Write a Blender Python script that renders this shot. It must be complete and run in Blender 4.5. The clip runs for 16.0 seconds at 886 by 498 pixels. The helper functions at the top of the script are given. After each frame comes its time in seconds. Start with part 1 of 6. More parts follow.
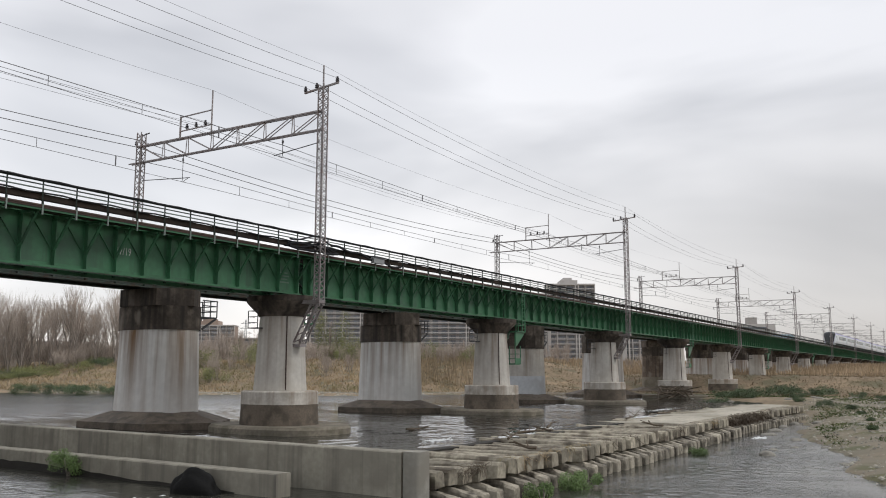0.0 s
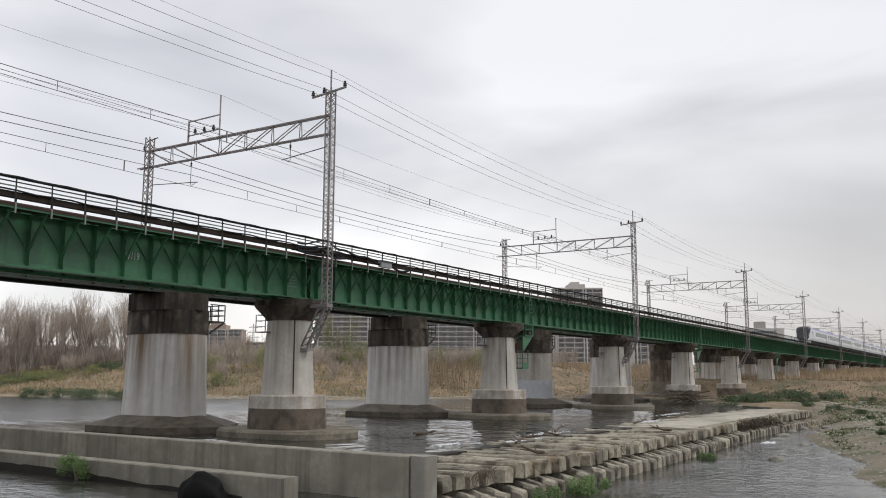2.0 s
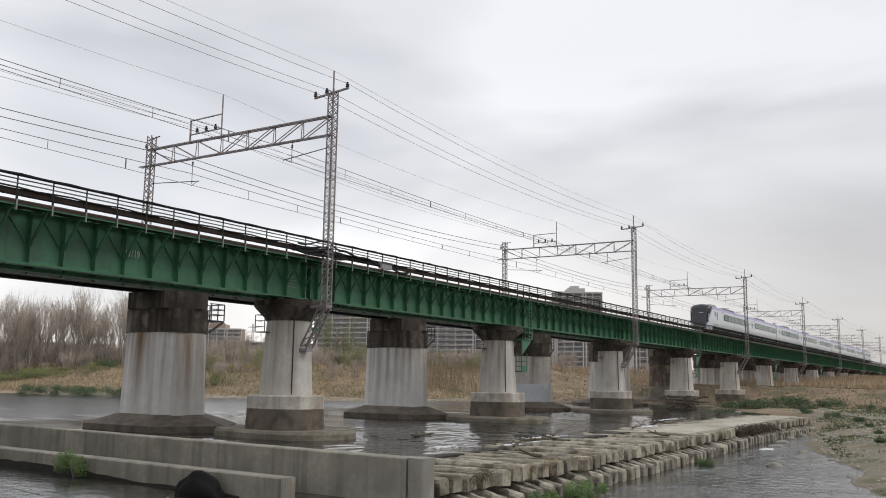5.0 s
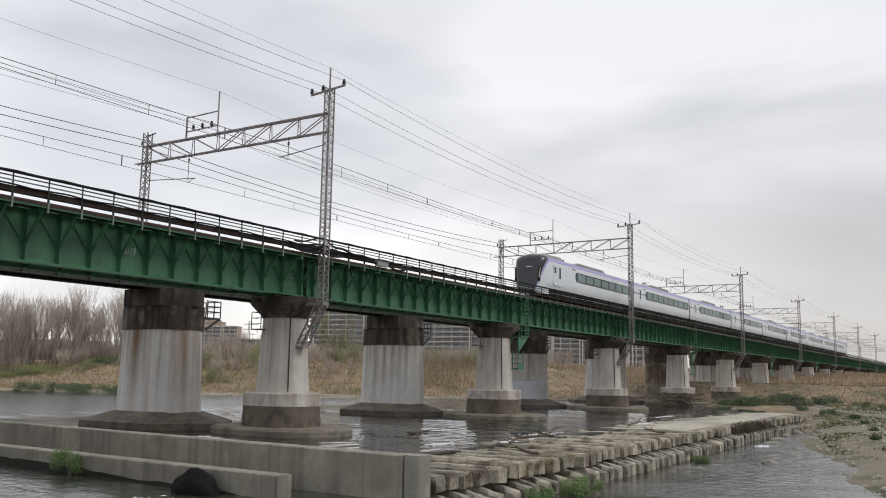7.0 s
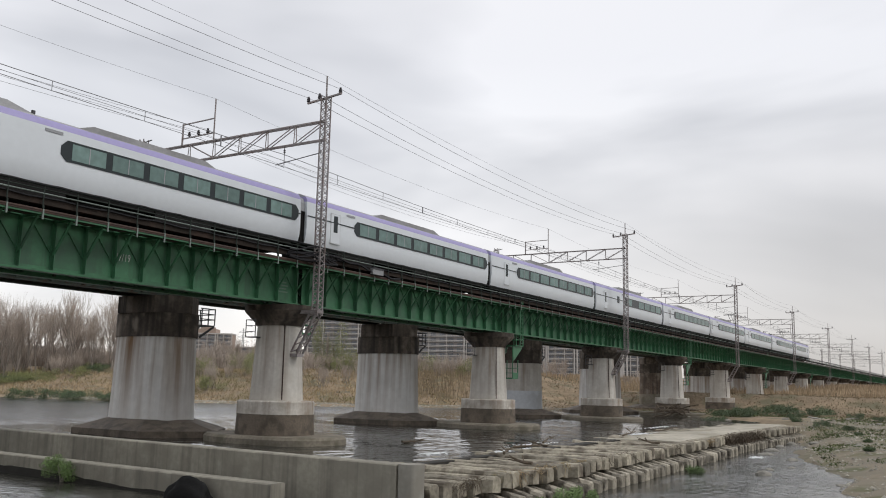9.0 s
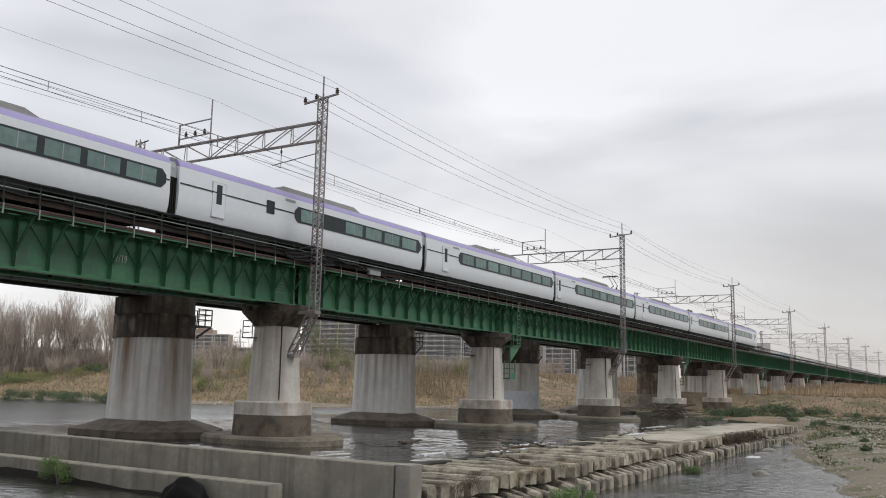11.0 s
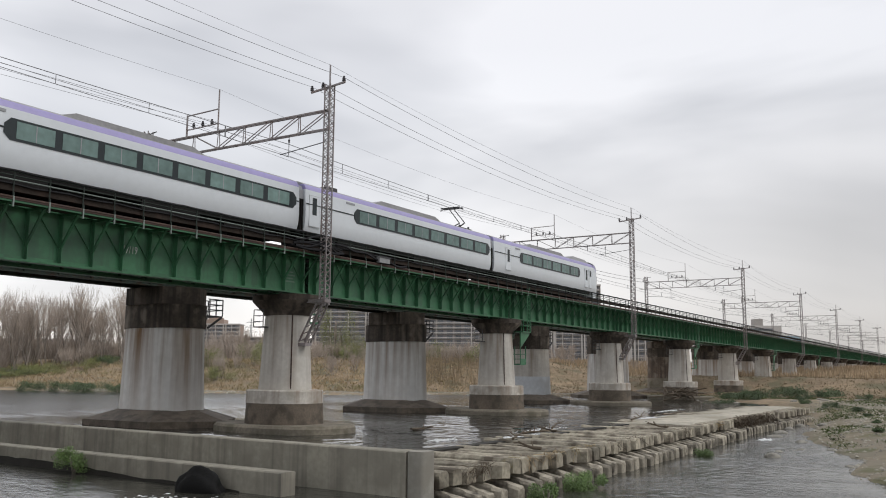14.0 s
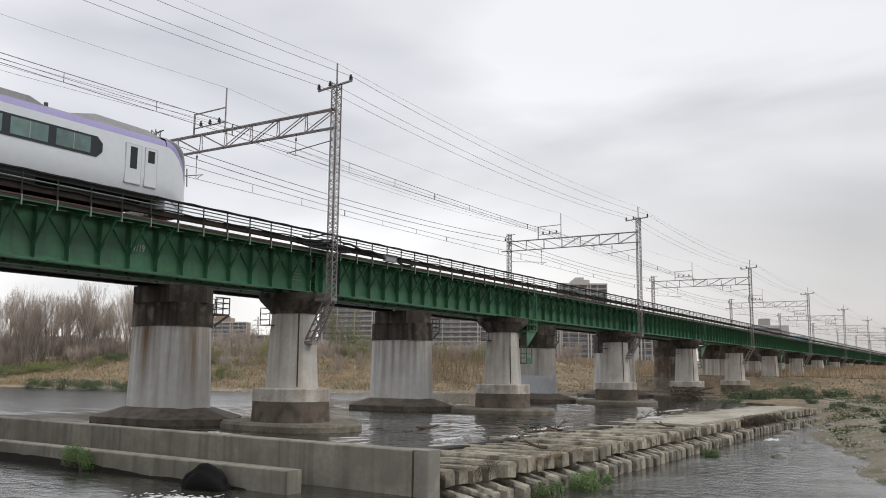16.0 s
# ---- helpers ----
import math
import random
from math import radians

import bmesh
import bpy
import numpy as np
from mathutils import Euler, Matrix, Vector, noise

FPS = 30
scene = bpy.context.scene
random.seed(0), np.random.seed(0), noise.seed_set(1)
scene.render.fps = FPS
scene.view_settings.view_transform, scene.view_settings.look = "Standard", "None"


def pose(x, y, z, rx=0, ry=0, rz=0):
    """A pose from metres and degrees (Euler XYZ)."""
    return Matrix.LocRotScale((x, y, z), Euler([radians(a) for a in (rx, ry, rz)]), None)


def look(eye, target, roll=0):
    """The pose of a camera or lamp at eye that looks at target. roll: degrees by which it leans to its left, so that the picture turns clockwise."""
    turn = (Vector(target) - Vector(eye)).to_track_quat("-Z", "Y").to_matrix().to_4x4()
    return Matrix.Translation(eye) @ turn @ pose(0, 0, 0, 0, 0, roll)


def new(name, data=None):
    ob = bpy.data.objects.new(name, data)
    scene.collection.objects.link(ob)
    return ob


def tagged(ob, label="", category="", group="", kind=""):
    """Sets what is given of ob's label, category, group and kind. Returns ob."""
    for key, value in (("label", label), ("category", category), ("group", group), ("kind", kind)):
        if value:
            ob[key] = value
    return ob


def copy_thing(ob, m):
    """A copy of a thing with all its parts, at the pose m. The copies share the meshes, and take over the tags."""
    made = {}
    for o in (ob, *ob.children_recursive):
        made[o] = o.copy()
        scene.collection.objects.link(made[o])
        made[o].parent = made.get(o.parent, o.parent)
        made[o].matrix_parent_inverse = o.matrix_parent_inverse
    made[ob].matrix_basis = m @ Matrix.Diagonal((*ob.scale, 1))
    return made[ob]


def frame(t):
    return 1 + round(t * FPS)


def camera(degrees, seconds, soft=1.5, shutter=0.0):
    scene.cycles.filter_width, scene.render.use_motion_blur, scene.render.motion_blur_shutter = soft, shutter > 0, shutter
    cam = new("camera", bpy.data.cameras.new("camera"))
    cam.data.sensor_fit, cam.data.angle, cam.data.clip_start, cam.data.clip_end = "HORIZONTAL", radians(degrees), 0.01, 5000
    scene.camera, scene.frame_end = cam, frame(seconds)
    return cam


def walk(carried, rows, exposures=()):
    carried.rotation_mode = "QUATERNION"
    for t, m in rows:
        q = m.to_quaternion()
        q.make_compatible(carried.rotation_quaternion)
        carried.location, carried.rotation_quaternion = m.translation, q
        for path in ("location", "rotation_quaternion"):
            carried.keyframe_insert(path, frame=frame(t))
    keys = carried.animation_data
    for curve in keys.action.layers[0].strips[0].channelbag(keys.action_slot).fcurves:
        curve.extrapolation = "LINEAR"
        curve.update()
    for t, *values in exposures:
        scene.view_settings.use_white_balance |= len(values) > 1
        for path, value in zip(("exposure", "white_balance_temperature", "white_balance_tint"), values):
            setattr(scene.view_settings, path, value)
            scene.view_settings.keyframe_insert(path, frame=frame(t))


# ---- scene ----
cam = camera(54.34, 16.0, soft=1.0)
EYE = Vector((0.0, 0.0, 3.05))


def aim(azimuth, pitch, roll):
    """The camera's pose from its bearing (from +x towards +y), tilt and lean in degrees."""
    a, p = radians(azimuth), radians(pitch)
    way = Vector((math.cos(a) * math.cos(p), math.sin(a) * math.cos(p), math.sin(p)))
    return look(EYE, EYE + way * 10, roll)


walk(cam, [
    (0.0, aim(31.493, 8.072, 0.098)),
    (0.5, aim(31.641, 7.871, 0.282)),
    (1.0, aim(31.676, 8.183, 0.347)),
    (1.5, aim(31.753, 8.505, 0.270)),
    (2.0, aim(31.990, 8.344, 0.138)),
    (2.5, aim(31.953, 8.299, 0.306)),
    (3.0, aim(31.936, 8.335, 0.482)),
    (3.5, aim(31.946, 8.607, 0.628)),
    (4.0, aim(32.031, 8.675, 0.759)),
    (6.5, aim(31.889, 8.173, 1.012)),
    (7.0, aim(31.775, 8.317, 0.890)),
    (7.5, aim(31.648, 8.479, 0.910)),
    (8.0, aim(31.530, 8.595, 0.973)),
    (8.5, aim(31.441, 8.755, 1.158)),
    (9.0, aim(31.469, 8.911, 1.240)),
    (11.5, aim(31.154, 8.923, 1.016)),
    (12.0, aim(31.033, 8.884, 0.858)),
    (12.5, aim(31.071, 8.701, 0.728)),
    (13.0, aim(31.332, 8.450, 0.518)),
    (13.5, aim(31.652, 8.226, 0.398)),
    (14.0, aim(31.868, 8.063, 0.419)),
    (14.5, aim(32.058, 8.008, 0.505)),
    (15.0, aim(32.118, 8.095, 0.599)),
    (15.5, aim(32.105, 8.041, 0.584)),
    (16.0, aim(32.302, 7.975, 0.612)),
])

# ---- sky and light ----
world = bpy.data.worlds.new("overcast")
scene.world = world
world.use_nodes = True
wn, wl = world.node_tree.nodes, world.node_tree.links
wn.clear()


def wnode(kind, **values):
    n = wn.new(kind)
    for k, v in values.items():
        n.inputs[k].default_value = v
    return n


sky = wn.new("ShaderNodeTexSky")
sky.sky_type, sky.sun_disc = "NISHITA", False
sky.sun_elevation, sky.sun_rotation = radians(48), radians(60)
w_coord = wn.new("ShaderNodeTexCoord")
w_map = wn.new("ShaderNodeMapping")
w_map.inputs["Rotation"].default_value = (0.0, 0.0, radians(-32))
w_map.inputs["Scale"].default_value = (1.3, 1.5, 4.6)
w_map.inputs["Location"].default_value = (1.75, 0.6, 0.55)
w_noise = wnode("ShaderNodeTexNoise", Scale=1.25, Detail=4.0, Roughness=0.45, Distortion=0.3)
w_ramp = wn.new("ShaderNodeValToRGB")
w_ramp.color_ramp.elements[0].position, w_ramp.color_ramp.elements[1].position = 0.36, 0.64
w_ramp.color_ramp.elements[0].color = (0.50, 0.508, 0.535, 1)
w_ramp.color_ramp.elements[1].color = (0.82, 0.82, 0.845, 1)
w_mix = wn.new("ShaderNodeMixRGB")
w_mix.blend_type = "ADD"
w_mix.inputs["Fac"].default_value = 1.0
w_gain = wn.new("ShaderNodeMixRGB")
w_gain.blend_type = "MULTIPLY"
w_gain.inputs["Fac"].default_value = 1.0
w_gain.inputs["Color2"].default_value = (0.012, 0.012, 0.012, 1)
w_bg = wnode("ShaderNodeBackground", Strength=1.0)
w_out = wn.new("ShaderNodeOutputWorld")
wl.new(w_coord.outputs["Generated"], w_map.inputs["Vector"])
wl.new(w_map.outputs["Vector"], w_noise.inputs["Vector"])
wl.new(w_noise.outputs["Fac"], w_ramp.inputs["Fac"])
wl.new(sky.outputs["Color"], w_gain.inputs["Color1"])
wl.new(w_ramp.outputs["Color"], w_mix.inputs["Color1"])
wl.new(w_gain.outputs["Color"], w_mix.inputs["Color2"])
w_sep = wn.new("ShaderNodeSeparateXYZ")
w_low = wn.new("ShaderNodeValToRGB")
w_low.color_ramp.elements[0].position, w_low.color_ramp.elements[1].position = 0.0, 0.32
w_low.color_ramp.elements[0].color, w_low.color_ramp.elements[1].color = (1.0, 0.965, 0.945, 1), (1, 1, 1, 1)
w_warm = wn.new("ShaderNodeMixRGB")
w_warm.blend_type = "MULTIPLY"
w_warm.inputs["Fac"].default_value = 1.0
wl.new(w_coord.outputs["Generated"], w_sep.inputs[0])
wl.new(w_sep.outputs["Z"], w_low.inputs["Fac"])
wl.new(w_mix.outputs["Color"], w_warm.inputs["Color1"])
wl.new(w_low.outputs["Color"], w_warm.inputs["Color2"])
w_dot = wn.new("ShaderNodeVectorMath")              # the low cloud is brighter upstream than along the bridge
w_dot.operation = "DOT_PRODUCT"
w_dot.inputs[1].default_value = (-0.56, 0.83, 0.0)
w_side = wn.new("ShaderNodeValToRGB")
w_side.color_ramp.elements[0].position, w_side.color_ramp.elements[1].position = 0.05, 0.75
w_side.color_ramp.elements[0].color, w_side.color_ramp.elements[1].color = (0.54, 0.54, 0.54, 1), (1.03, 1.03, 1.03, 1)
w_shift = wn.new("ShaderNodeMath")
w_shift.operation = "ADD"
w_shift.inputs[1].default_value = 0.5
w_high = wn.new("ShaderNodeMapRange")
w_high.inputs["From Min"].default_value, w_high.inputs["From Max"].default_value = 0.36, 0.16
w_tilt = wn.new("ShaderNodeMixRGB")
w_tilt.blend_type = "MULTIPLY"
w_lift = wn.new("ShaderNodeMixRGB")
w_lift.blend_type = "MULTIPLY"
w_lift.inputs["Color2"].default_value = (1.42, 1.415, 1.39, 1)
wl.new(w_coord.outputs["Generated"], w_dot.inputs[0])
wl.new(w_dot.outputs["Value"], w_shift.inputs[0])
wl.new(w_shift.outputs[0], w_side.inputs["Fac"])
wl.new(w_sep.outputs["Z"], w_high.inputs["Value"])
wl.new(w_high.outputs["Result"], w_tilt.inputs["Fac"])
wl.new(w_high.outputs["Result"], w_lift.inputs["Fac"])
wl.new(w_warm.outputs["Color"], w_tilt.inputs["Color1"])
wl.new(w_side.outputs["Color"], w_tilt.inputs["Color2"])
wl.new(w_tilt.outputs["Color"], w_lift.inputs["Color1"])
wl.new(w_lift.outputs["Color"], w_bg.inputs["Color"])
wl.new(w_bg.outputs["Background"], w_out.inputs["Surface"])

sun_data = bpy.data.lights.new("sun", "SUN")
sun_data.energy, sun_data.angle, sun_data.color = 1.12, radians(30), (1.0, 0.97, 0.92)
sun = new("sun", sun_data)
sun.matrix_world = look((0, 0, 50), (-14, 46, 0))
scene.view_settings.exposure = 0.0


# ---- materials ----
def material(name, color, rough=0.6, metal=0.0, vary=0.25, scale=3.0, bump=0.15, second=None, amount=0.5,
             streak=None, streak_amount=0.5, stretch=(1, 1, 1), spec=0.5, bump_scale=None, island=0.0, coarse=0.4, streak_scale=3.2, run=None, each=0.0):
    """A surface with two scales of variation, an optional second colour in patches and optional vertical streaks."""
    m = bpy.data.materials.new(name)
    m.use_nodes = True
    n, l = m.node_tree.nodes, m.node_tree.links
    bsdf = n["Principled BSDF"]
    bsdf.inputs["Roughness"].default_value, bsdf.inputs["Metallic"].default_value = rough, metal
    bsdf.inputs["Specular IOR Level"].default_value = spec
    coord, info = n.new("ShaderNodeTexCoord"), n.new("ShaderNodeObjectInfo")
    shift = n.new("ShaderNodeVectorMath")
    shift.operation = "MULTIPLY_ADD"
    shift.inputs[1].default_value = (1, 1, 1)
    mul = n.new("ShaderNodeMath")
    mul.operation = "MULTIPLY"
    mul.inputs[1].default_value = 57.0
    l.new(info.outputs["Random"], mul.inputs[0])
    l.new(coord.outputs["Object"], shift.inputs[0])
    l.new(mul.outputs[0], shift.inputs[2])

    def noise_at(s, detail=5.0, st=stretch):
        mp = n.new("ShaderNodeMapping")
        mp.inputs["Scale"].default_value = st
        tx = n.new("ShaderNodeTexNoise")
        tx.inputs["Scale"].default_value, tx.inputs["Detail"].default_value = s, detail
        l.new(shift.outputs[0], mp.inputs["Vector"])
        l.new(mp.outputs["Vector"], tx.inputs["Vector"])
        return tx.outputs["Fac"]

    def mix(kind, fac, a, b):
        x = n.new("ShaderNodeMixRGB")
        x.blend_type = kind
        for sock, v in ((x.inputs["Fac"], fac), (x.inputs["Color1"], a), (x.inputs["Color2"], b)):
            if isinstance(v, bpy.types.NodeSocket):
                l.new(v, sock)
            elif isinstance(v, (int, float)):
                sock.default_value = v
            else:
                sock.default_value = (*v, 1)
        return x.outputs["Color"]

    def ramp(value, lo, hi, a=(0, 0, 0), b=(1, 1, 1)):
        r = n.new("ShaderNodeValToRGB")
        r.color_ramp.elements[0].position, r.color_ramp.elements[1].position = lo, hi
        r.color_ramp.elements[0].color, r.color_ramp.elements[1].color = (*a, 1), (*b, 1)
        l.new(value, r.inputs["Fac"])
        return r.outputs["Color"]

    fine, broad = noise_at(scale * 6), noise_at(scale * coarse)
    lo, hi = 1 - vary, 1 + vary
    col = mix("MULTIPLY", 1.0, color, ramp(broad, 0.3, 0.7, (lo,) * 3, (hi,) * 3))
    col = mix("MULTIPLY", 0.7, col, ramp(fine, 0.3, 0.7, (lo,) * 3, (hi,) * 3))
    if second:
        col = mix("MIX", ramp(noise_at(scale), 0.62 - 0.3 * amount, 0.78 - 0.3 * amount), col, second)
    if streak:
        lines = noise_at(1.0, 3.0, (streak_scale, streak_scale, 0.09))
        mask = ramp(lines, 0.62 - 0.25 * streak_amount, 0.92 - 0.25 * streak_amount)
        if run:                                  # run-off stains thin out from the head downwards, each to its own length
            axes, fall, uneven = n.new("ShaderNodeSeparateXYZ"), n.new("ShaderNodeMapRange"), n.new("ShaderNodeMath")
            uneven.operation = "MULTIPLY_ADD"
            uneven.inputs[1].default_value = 3.0
            fall.inputs["From Min"].default_value, fall.inputs["From Max"].default_value = run[0] + 1.5, run[1] + 1.5
            fall.inputs["To Min"].default_value = 0.06
            l.new(coord.outputs["Object"], axes.inputs[0])
            l.new(noise_at(1.0, 2.0, (1.7, 1.7, 0.02)), uneven.inputs[0])
            l.new(axes.outputs["Z"], uneven.inputs[2])
            l.new(uneven.outputs[0], fall.inputs["Value"])
            mask = mix("MULTIPLY", 1.0, mask, fall.outputs["Result"])
        col = mix("MIX", mask, col, streak)
    if each:
        col = mix("MULTIPLY", 1.0, col, ramp(info.outputs["Random"], 0.0, 1.0, (1 - each,) * 3, (1 + each * 0.6,) * 3))
    if island:
        geo = n.new("ShaderNodeNewGeometry")
        col = mix("MULTIPLY", 1.0, col, ramp(geo.outputs["Random Per Island"], 0.0, 1.0, (1 - island,) * 3, (1 + island,) * 3))
    l.new(col, bsdf.inputs["Base Color"])
    if bump:
        b = n.new("ShaderNodeBump")
        b.inputs["Strength"].default_value, b.inputs["Distance"].default_value = bump, 0.03
        l.new(noise_at(bump_scale or scale * 8), b.inputs["Height"])
        l.new(b.outputs["Normal"], bsdf.inputs["Normal"])
    return m


def water_material(name, color, swell, ripple, rough, ior=1.4):
    m = bpy.data.materials.new(name)
    m.use_nodes = True
    n, l = m.node_tree.nodes, m.node_tree.links
    bsdf = n["Principled BSDF"]
    bsdf.inputs["Roughness"].default_value, bsdf.inputs["IOR"].default_value = rough, ior
    coord = n.new("ShaderNodeTexCoord")
    heights = []
    for s, st, dist in ((1.1, (0.9, 0.45, 1), 1.4), (4.6, (1.0, 0.5, 1), 1.0)):
        mp, tx = n.new("ShaderNodeMapping"), n.new("ShaderNodeTexNoise")
        mp.inputs["Scale"].default_value = st
        mp.inputs["Rotation"].default_value = (0, 0, radians(25))
        tx.inputs["Scale"].default_value, tx.inputs["Detail"].default_value = s, 3.0
        tx.inputs["Distortion"].default_value = dist
        l.new(coord.outputs["Object"], mp.inputs["Vector"])
        l.new(mp.outputs["Vector"], tx.inputs["Vector"])
        heights.append(tx.outputs["Fac"])
    b1, b2 = n.new("ShaderNodeBump"), n.new("ShaderNodeBump")
    b1.inputs["Strength"].default_value, b1.inputs["Distance"].default_value = 1.0, swell
    b2.inputs["Strength"].default_value, b2.inputs["Distance"].default_value = 1.0, ripple
    pos, sep, calm = n.new("ShaderNodeNewGeometry"), n.new("ShaderNodeSeparateXYZ"), n.new("ShaderNodeMapRange")
    calm.inputs["From Min"].default_value, calm.inputs["From Max"].default_value = 40.0, 62.0
    calm.inputs["To Min"].default_value, calm.inputs["To Max"].default_value = 0.8, 0.35
    l.new(pos.outputs["Position"], sep.inputs[0])
    l.new(sep.outputs["Y"], calm.inputs["Value"])
    far = n.new("ShaderNodeMapRange")
    far.inputs["From Min"].default_value, far.inputs["From Max"].default_value = 42.0, 60.0
    far.inputs["To Min"].default_value, far.inputs["To Max"].default_value = rough, 0.22
    l.new(sep.outputs["Y"], far.inputs["Value"])
    l.new(far.outputs["Result"], bsdf.inputs["Roughness"])
    patch_map, patch, patch_ramp, both = n.new("ShaderNodeMapping"), n.new("ShaderNodeTexNoise"), n.new("ShaderNodeMapRange"), n.new("ShaderNodeMath")
    patch_map.inputs["Scale"].default_value = (1.0, 0.4, 1)
    patch_map.inputs["Rotation"].default_value = (0, 0, radians(20))
    patch.inputs["Scale"].default_value, patch.inputs["Detail"].default_value, patch.inputs["Distortion"].default_value = 0.16, 4.0, 0.8
    patch_ramp.inputs["From Min"].default_value, patch_ramp.inputs["From Max"].default_value = 0.42, 0.58
    patch_ramp.inputs["To Min"].default_value, patch_ramp.inputs["To Max"].default_value = 0.3, 1.0
    both.operation = "MULTIPLY"
    l.new(coord.outputs["Object"], patch_map.inputs["Vector"])
    l.new(patch_map.outputs["Vector"], patch.inputs["Vector"])
    l.new(patch.outputs["Fac"], patch_ramp.inputs["Value"])
    l.new(patch_ramp.outputs["Result"], both.inputs[0])
    l.new(calm.outputs["Result"], both.inputs[1])
    l.new(both.outputs[0], b1.inputs["Strength"])
    l.new(both.outputs[0], b2.inputs["Strength"])
    l.new(heights[0], b1.inputs["Height"])
    l.new(heights[1], b2.inputs["Height"])
    l.new(b1.outputs["Normal"], b2.inputs["Normal"])
    l.new(b2.outputs["Normal"], bsdf.inputs["Normal"])
    r = n.new("ShaderNodeValToRGB")
    r.color_ramp.elements[0].position, r.color_ramp.elements[1].position = 0.35, 0.75
    r.color_ramp.elements[0].color = (*color, 1)
    r.color_ramp.elements[1].color = (*[c * 1.8 for c in color], 1)
    l.new(heights[0], r.inputs["Fac"])
    l.new(r.outputs["Color"], bsdf.inputs["Base Color"])
    return m


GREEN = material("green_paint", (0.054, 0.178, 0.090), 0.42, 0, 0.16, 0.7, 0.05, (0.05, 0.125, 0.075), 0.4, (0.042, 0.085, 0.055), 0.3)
# Darker green with brown patches: shade under the deck put into the colour.
GREEN_DARK = material("green_paint_shaded", (0.022, 0.075, 0.042), 0.5, 0, 0.3, 1.5, 0.08, (0.05, 0.045, 0.03), 0.4)
FAR_GREEN = material("old_green_paint", (0.065, 0.09, 0.076), 0.55, 0, 0.3, 1.5, 0.1, (0.07, 0.05, 0.035), 0.5)
CONCRETE = material("pier_concrete", (0.56, 0.535, 0.49), 0.85, 0, 0.10, 0.9, 0.2, (0.48, 0.45, 0.405), 0.45,
                    (0.22, 0.16, 0.115), 0.78, streak_scale=2.4, run=(1.0, 6.0))
CONCRETE_RUST = material("pier_concrete_rust", (0.67, 0.66, 0.635), 0.85, 0, 0.08, 0.5, 0.15, (0.59, 0.58, 0.555), 0.4,
                         (0.20, 0.118, 0.06), 0.92, streak_scale=1.9, run=(0.0, 5.0))
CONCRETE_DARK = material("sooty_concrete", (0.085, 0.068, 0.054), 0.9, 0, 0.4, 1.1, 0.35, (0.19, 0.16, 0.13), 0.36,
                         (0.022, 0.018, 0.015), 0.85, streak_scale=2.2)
CONCRETE_WET = material("wet_concrete", (0.135, 0.108, 0.082), 0.75, 0, 0.25, 1.6, 0.4, (0.08, 0.066, 0.05), 0.5)
CONCRETE_PLINTH = material("plinth_concrete", (0.56, 0.53, 0.48), 0.85, 0, 0.14, 1.3, 0.35, (0.40, 0.365, 0.315), 0.5,
                           (0.19, 0.115, 0.065), 0.72, streak_scale=1.9, run=(0.2, 2.4))
SOOT_SHAFT = material("sooted_brown_shaft", (0.13, 0.098, 0.075), 0.9, 0, 0.35, 1.0, 0.3, (0.22, 0.185, 0.15), 0.4, (0.05, 0.04, 0.032), 0.6)
WASHED = material("washed_pale_concrete", (0.55, 0.57, 0.59), 0.85, 0, 0.1, 0.6, 0.15, (0.45, 0.455, 0.46), 0.4)
CREST = material("silted_crest", (0.47, 0.435, 0.36), 0.9, 0, 0.2, 0.6, 0.5, (0.33, 0.30, 0.235), 0.4)
MUDDY_PALE = material("pale_post_concrete", (0.33, 0.315, 0.275), 0.85, 0, 0.2, 0.9, 0.25, (0.25, 0.235, 0.2), 0.5)
# Near-black colour for gap shade in the weir; also the low wall's wet foot.
GAP_SHADE_WET = material("gap_shade_and_wet", (0.03, 0.027, 0.022), 0.8, 0, 0.3, 2.0, 0.3)
MUDDY = material("muddy_concrete", (0.21, 0.185, 0.145), 0.85, 0, 0.25, 1.2, 0.3, (0.14, 0.125, 0.09), 0.5)
WALL = material("weir_wall_concrete", (0.32, 0.30, 0.245), 0.85, 0, 0.16, 0.9, 0.25, (0.245, 0.228, 0.188), 0.5,
                (0.14, 0.13, 0.11), 0.45)
BEAM = material("weathered_beam_concrete", (0.36, 0.325, 0.255), 0.9, 0, 0.35, 1.3, 0.8, (0.12, 0.10, 0.075), 0.42, each=0.3)
BLOCK = material("damp_block_concrete", (0.36, 0.325, 0.26), 0.8, 0, 0.3, 1.6, 0.6, (0.08, 0.068, 0.052), 0.45, each=0.3)
MAST = material("mast_steel", (0.30, 0.275, 0.275), 0.55, 0.3, 0.2, 2.0, 0.05, (0.24, 0.19, 0.18), 0.4)
STEEL = material("galvanised_steel", (0.34, 0.35, 0.36), 0.5, 0.4, 0.15, 3.0, 0.03)
STEEL_DARK = material("dark_steel", (0.07, 0.07, 0.075), 0.55, 0.3, 0.2, 3.0, 0.03)
RAIL_GREY = material("handrail_paint", (0.034, 0.043, 0.038), 0.8, 0, 0.25, 3.0, 0.05, spec=0.2)
RUST = material("rusty_brown_steel", (0.066, 0.039, 0.03), 0.8, 0.1, 0.35, 2.5, 0.2, (0.05, 0.032, 0.028), 0.5)
CABLE = material("black_cable", (0.016, 0.016, 0.019), 0.65, 0, 0.2, 4.0, 0.1, spec=0.3)
TRUNK = material("dirty_cable_trunk", (0.030, 0.023, 0.019), 0.85, 0, 0.3, 1.5, 0.1, (0.045, 0.03, 0.024), 0.4, spec=0.25)
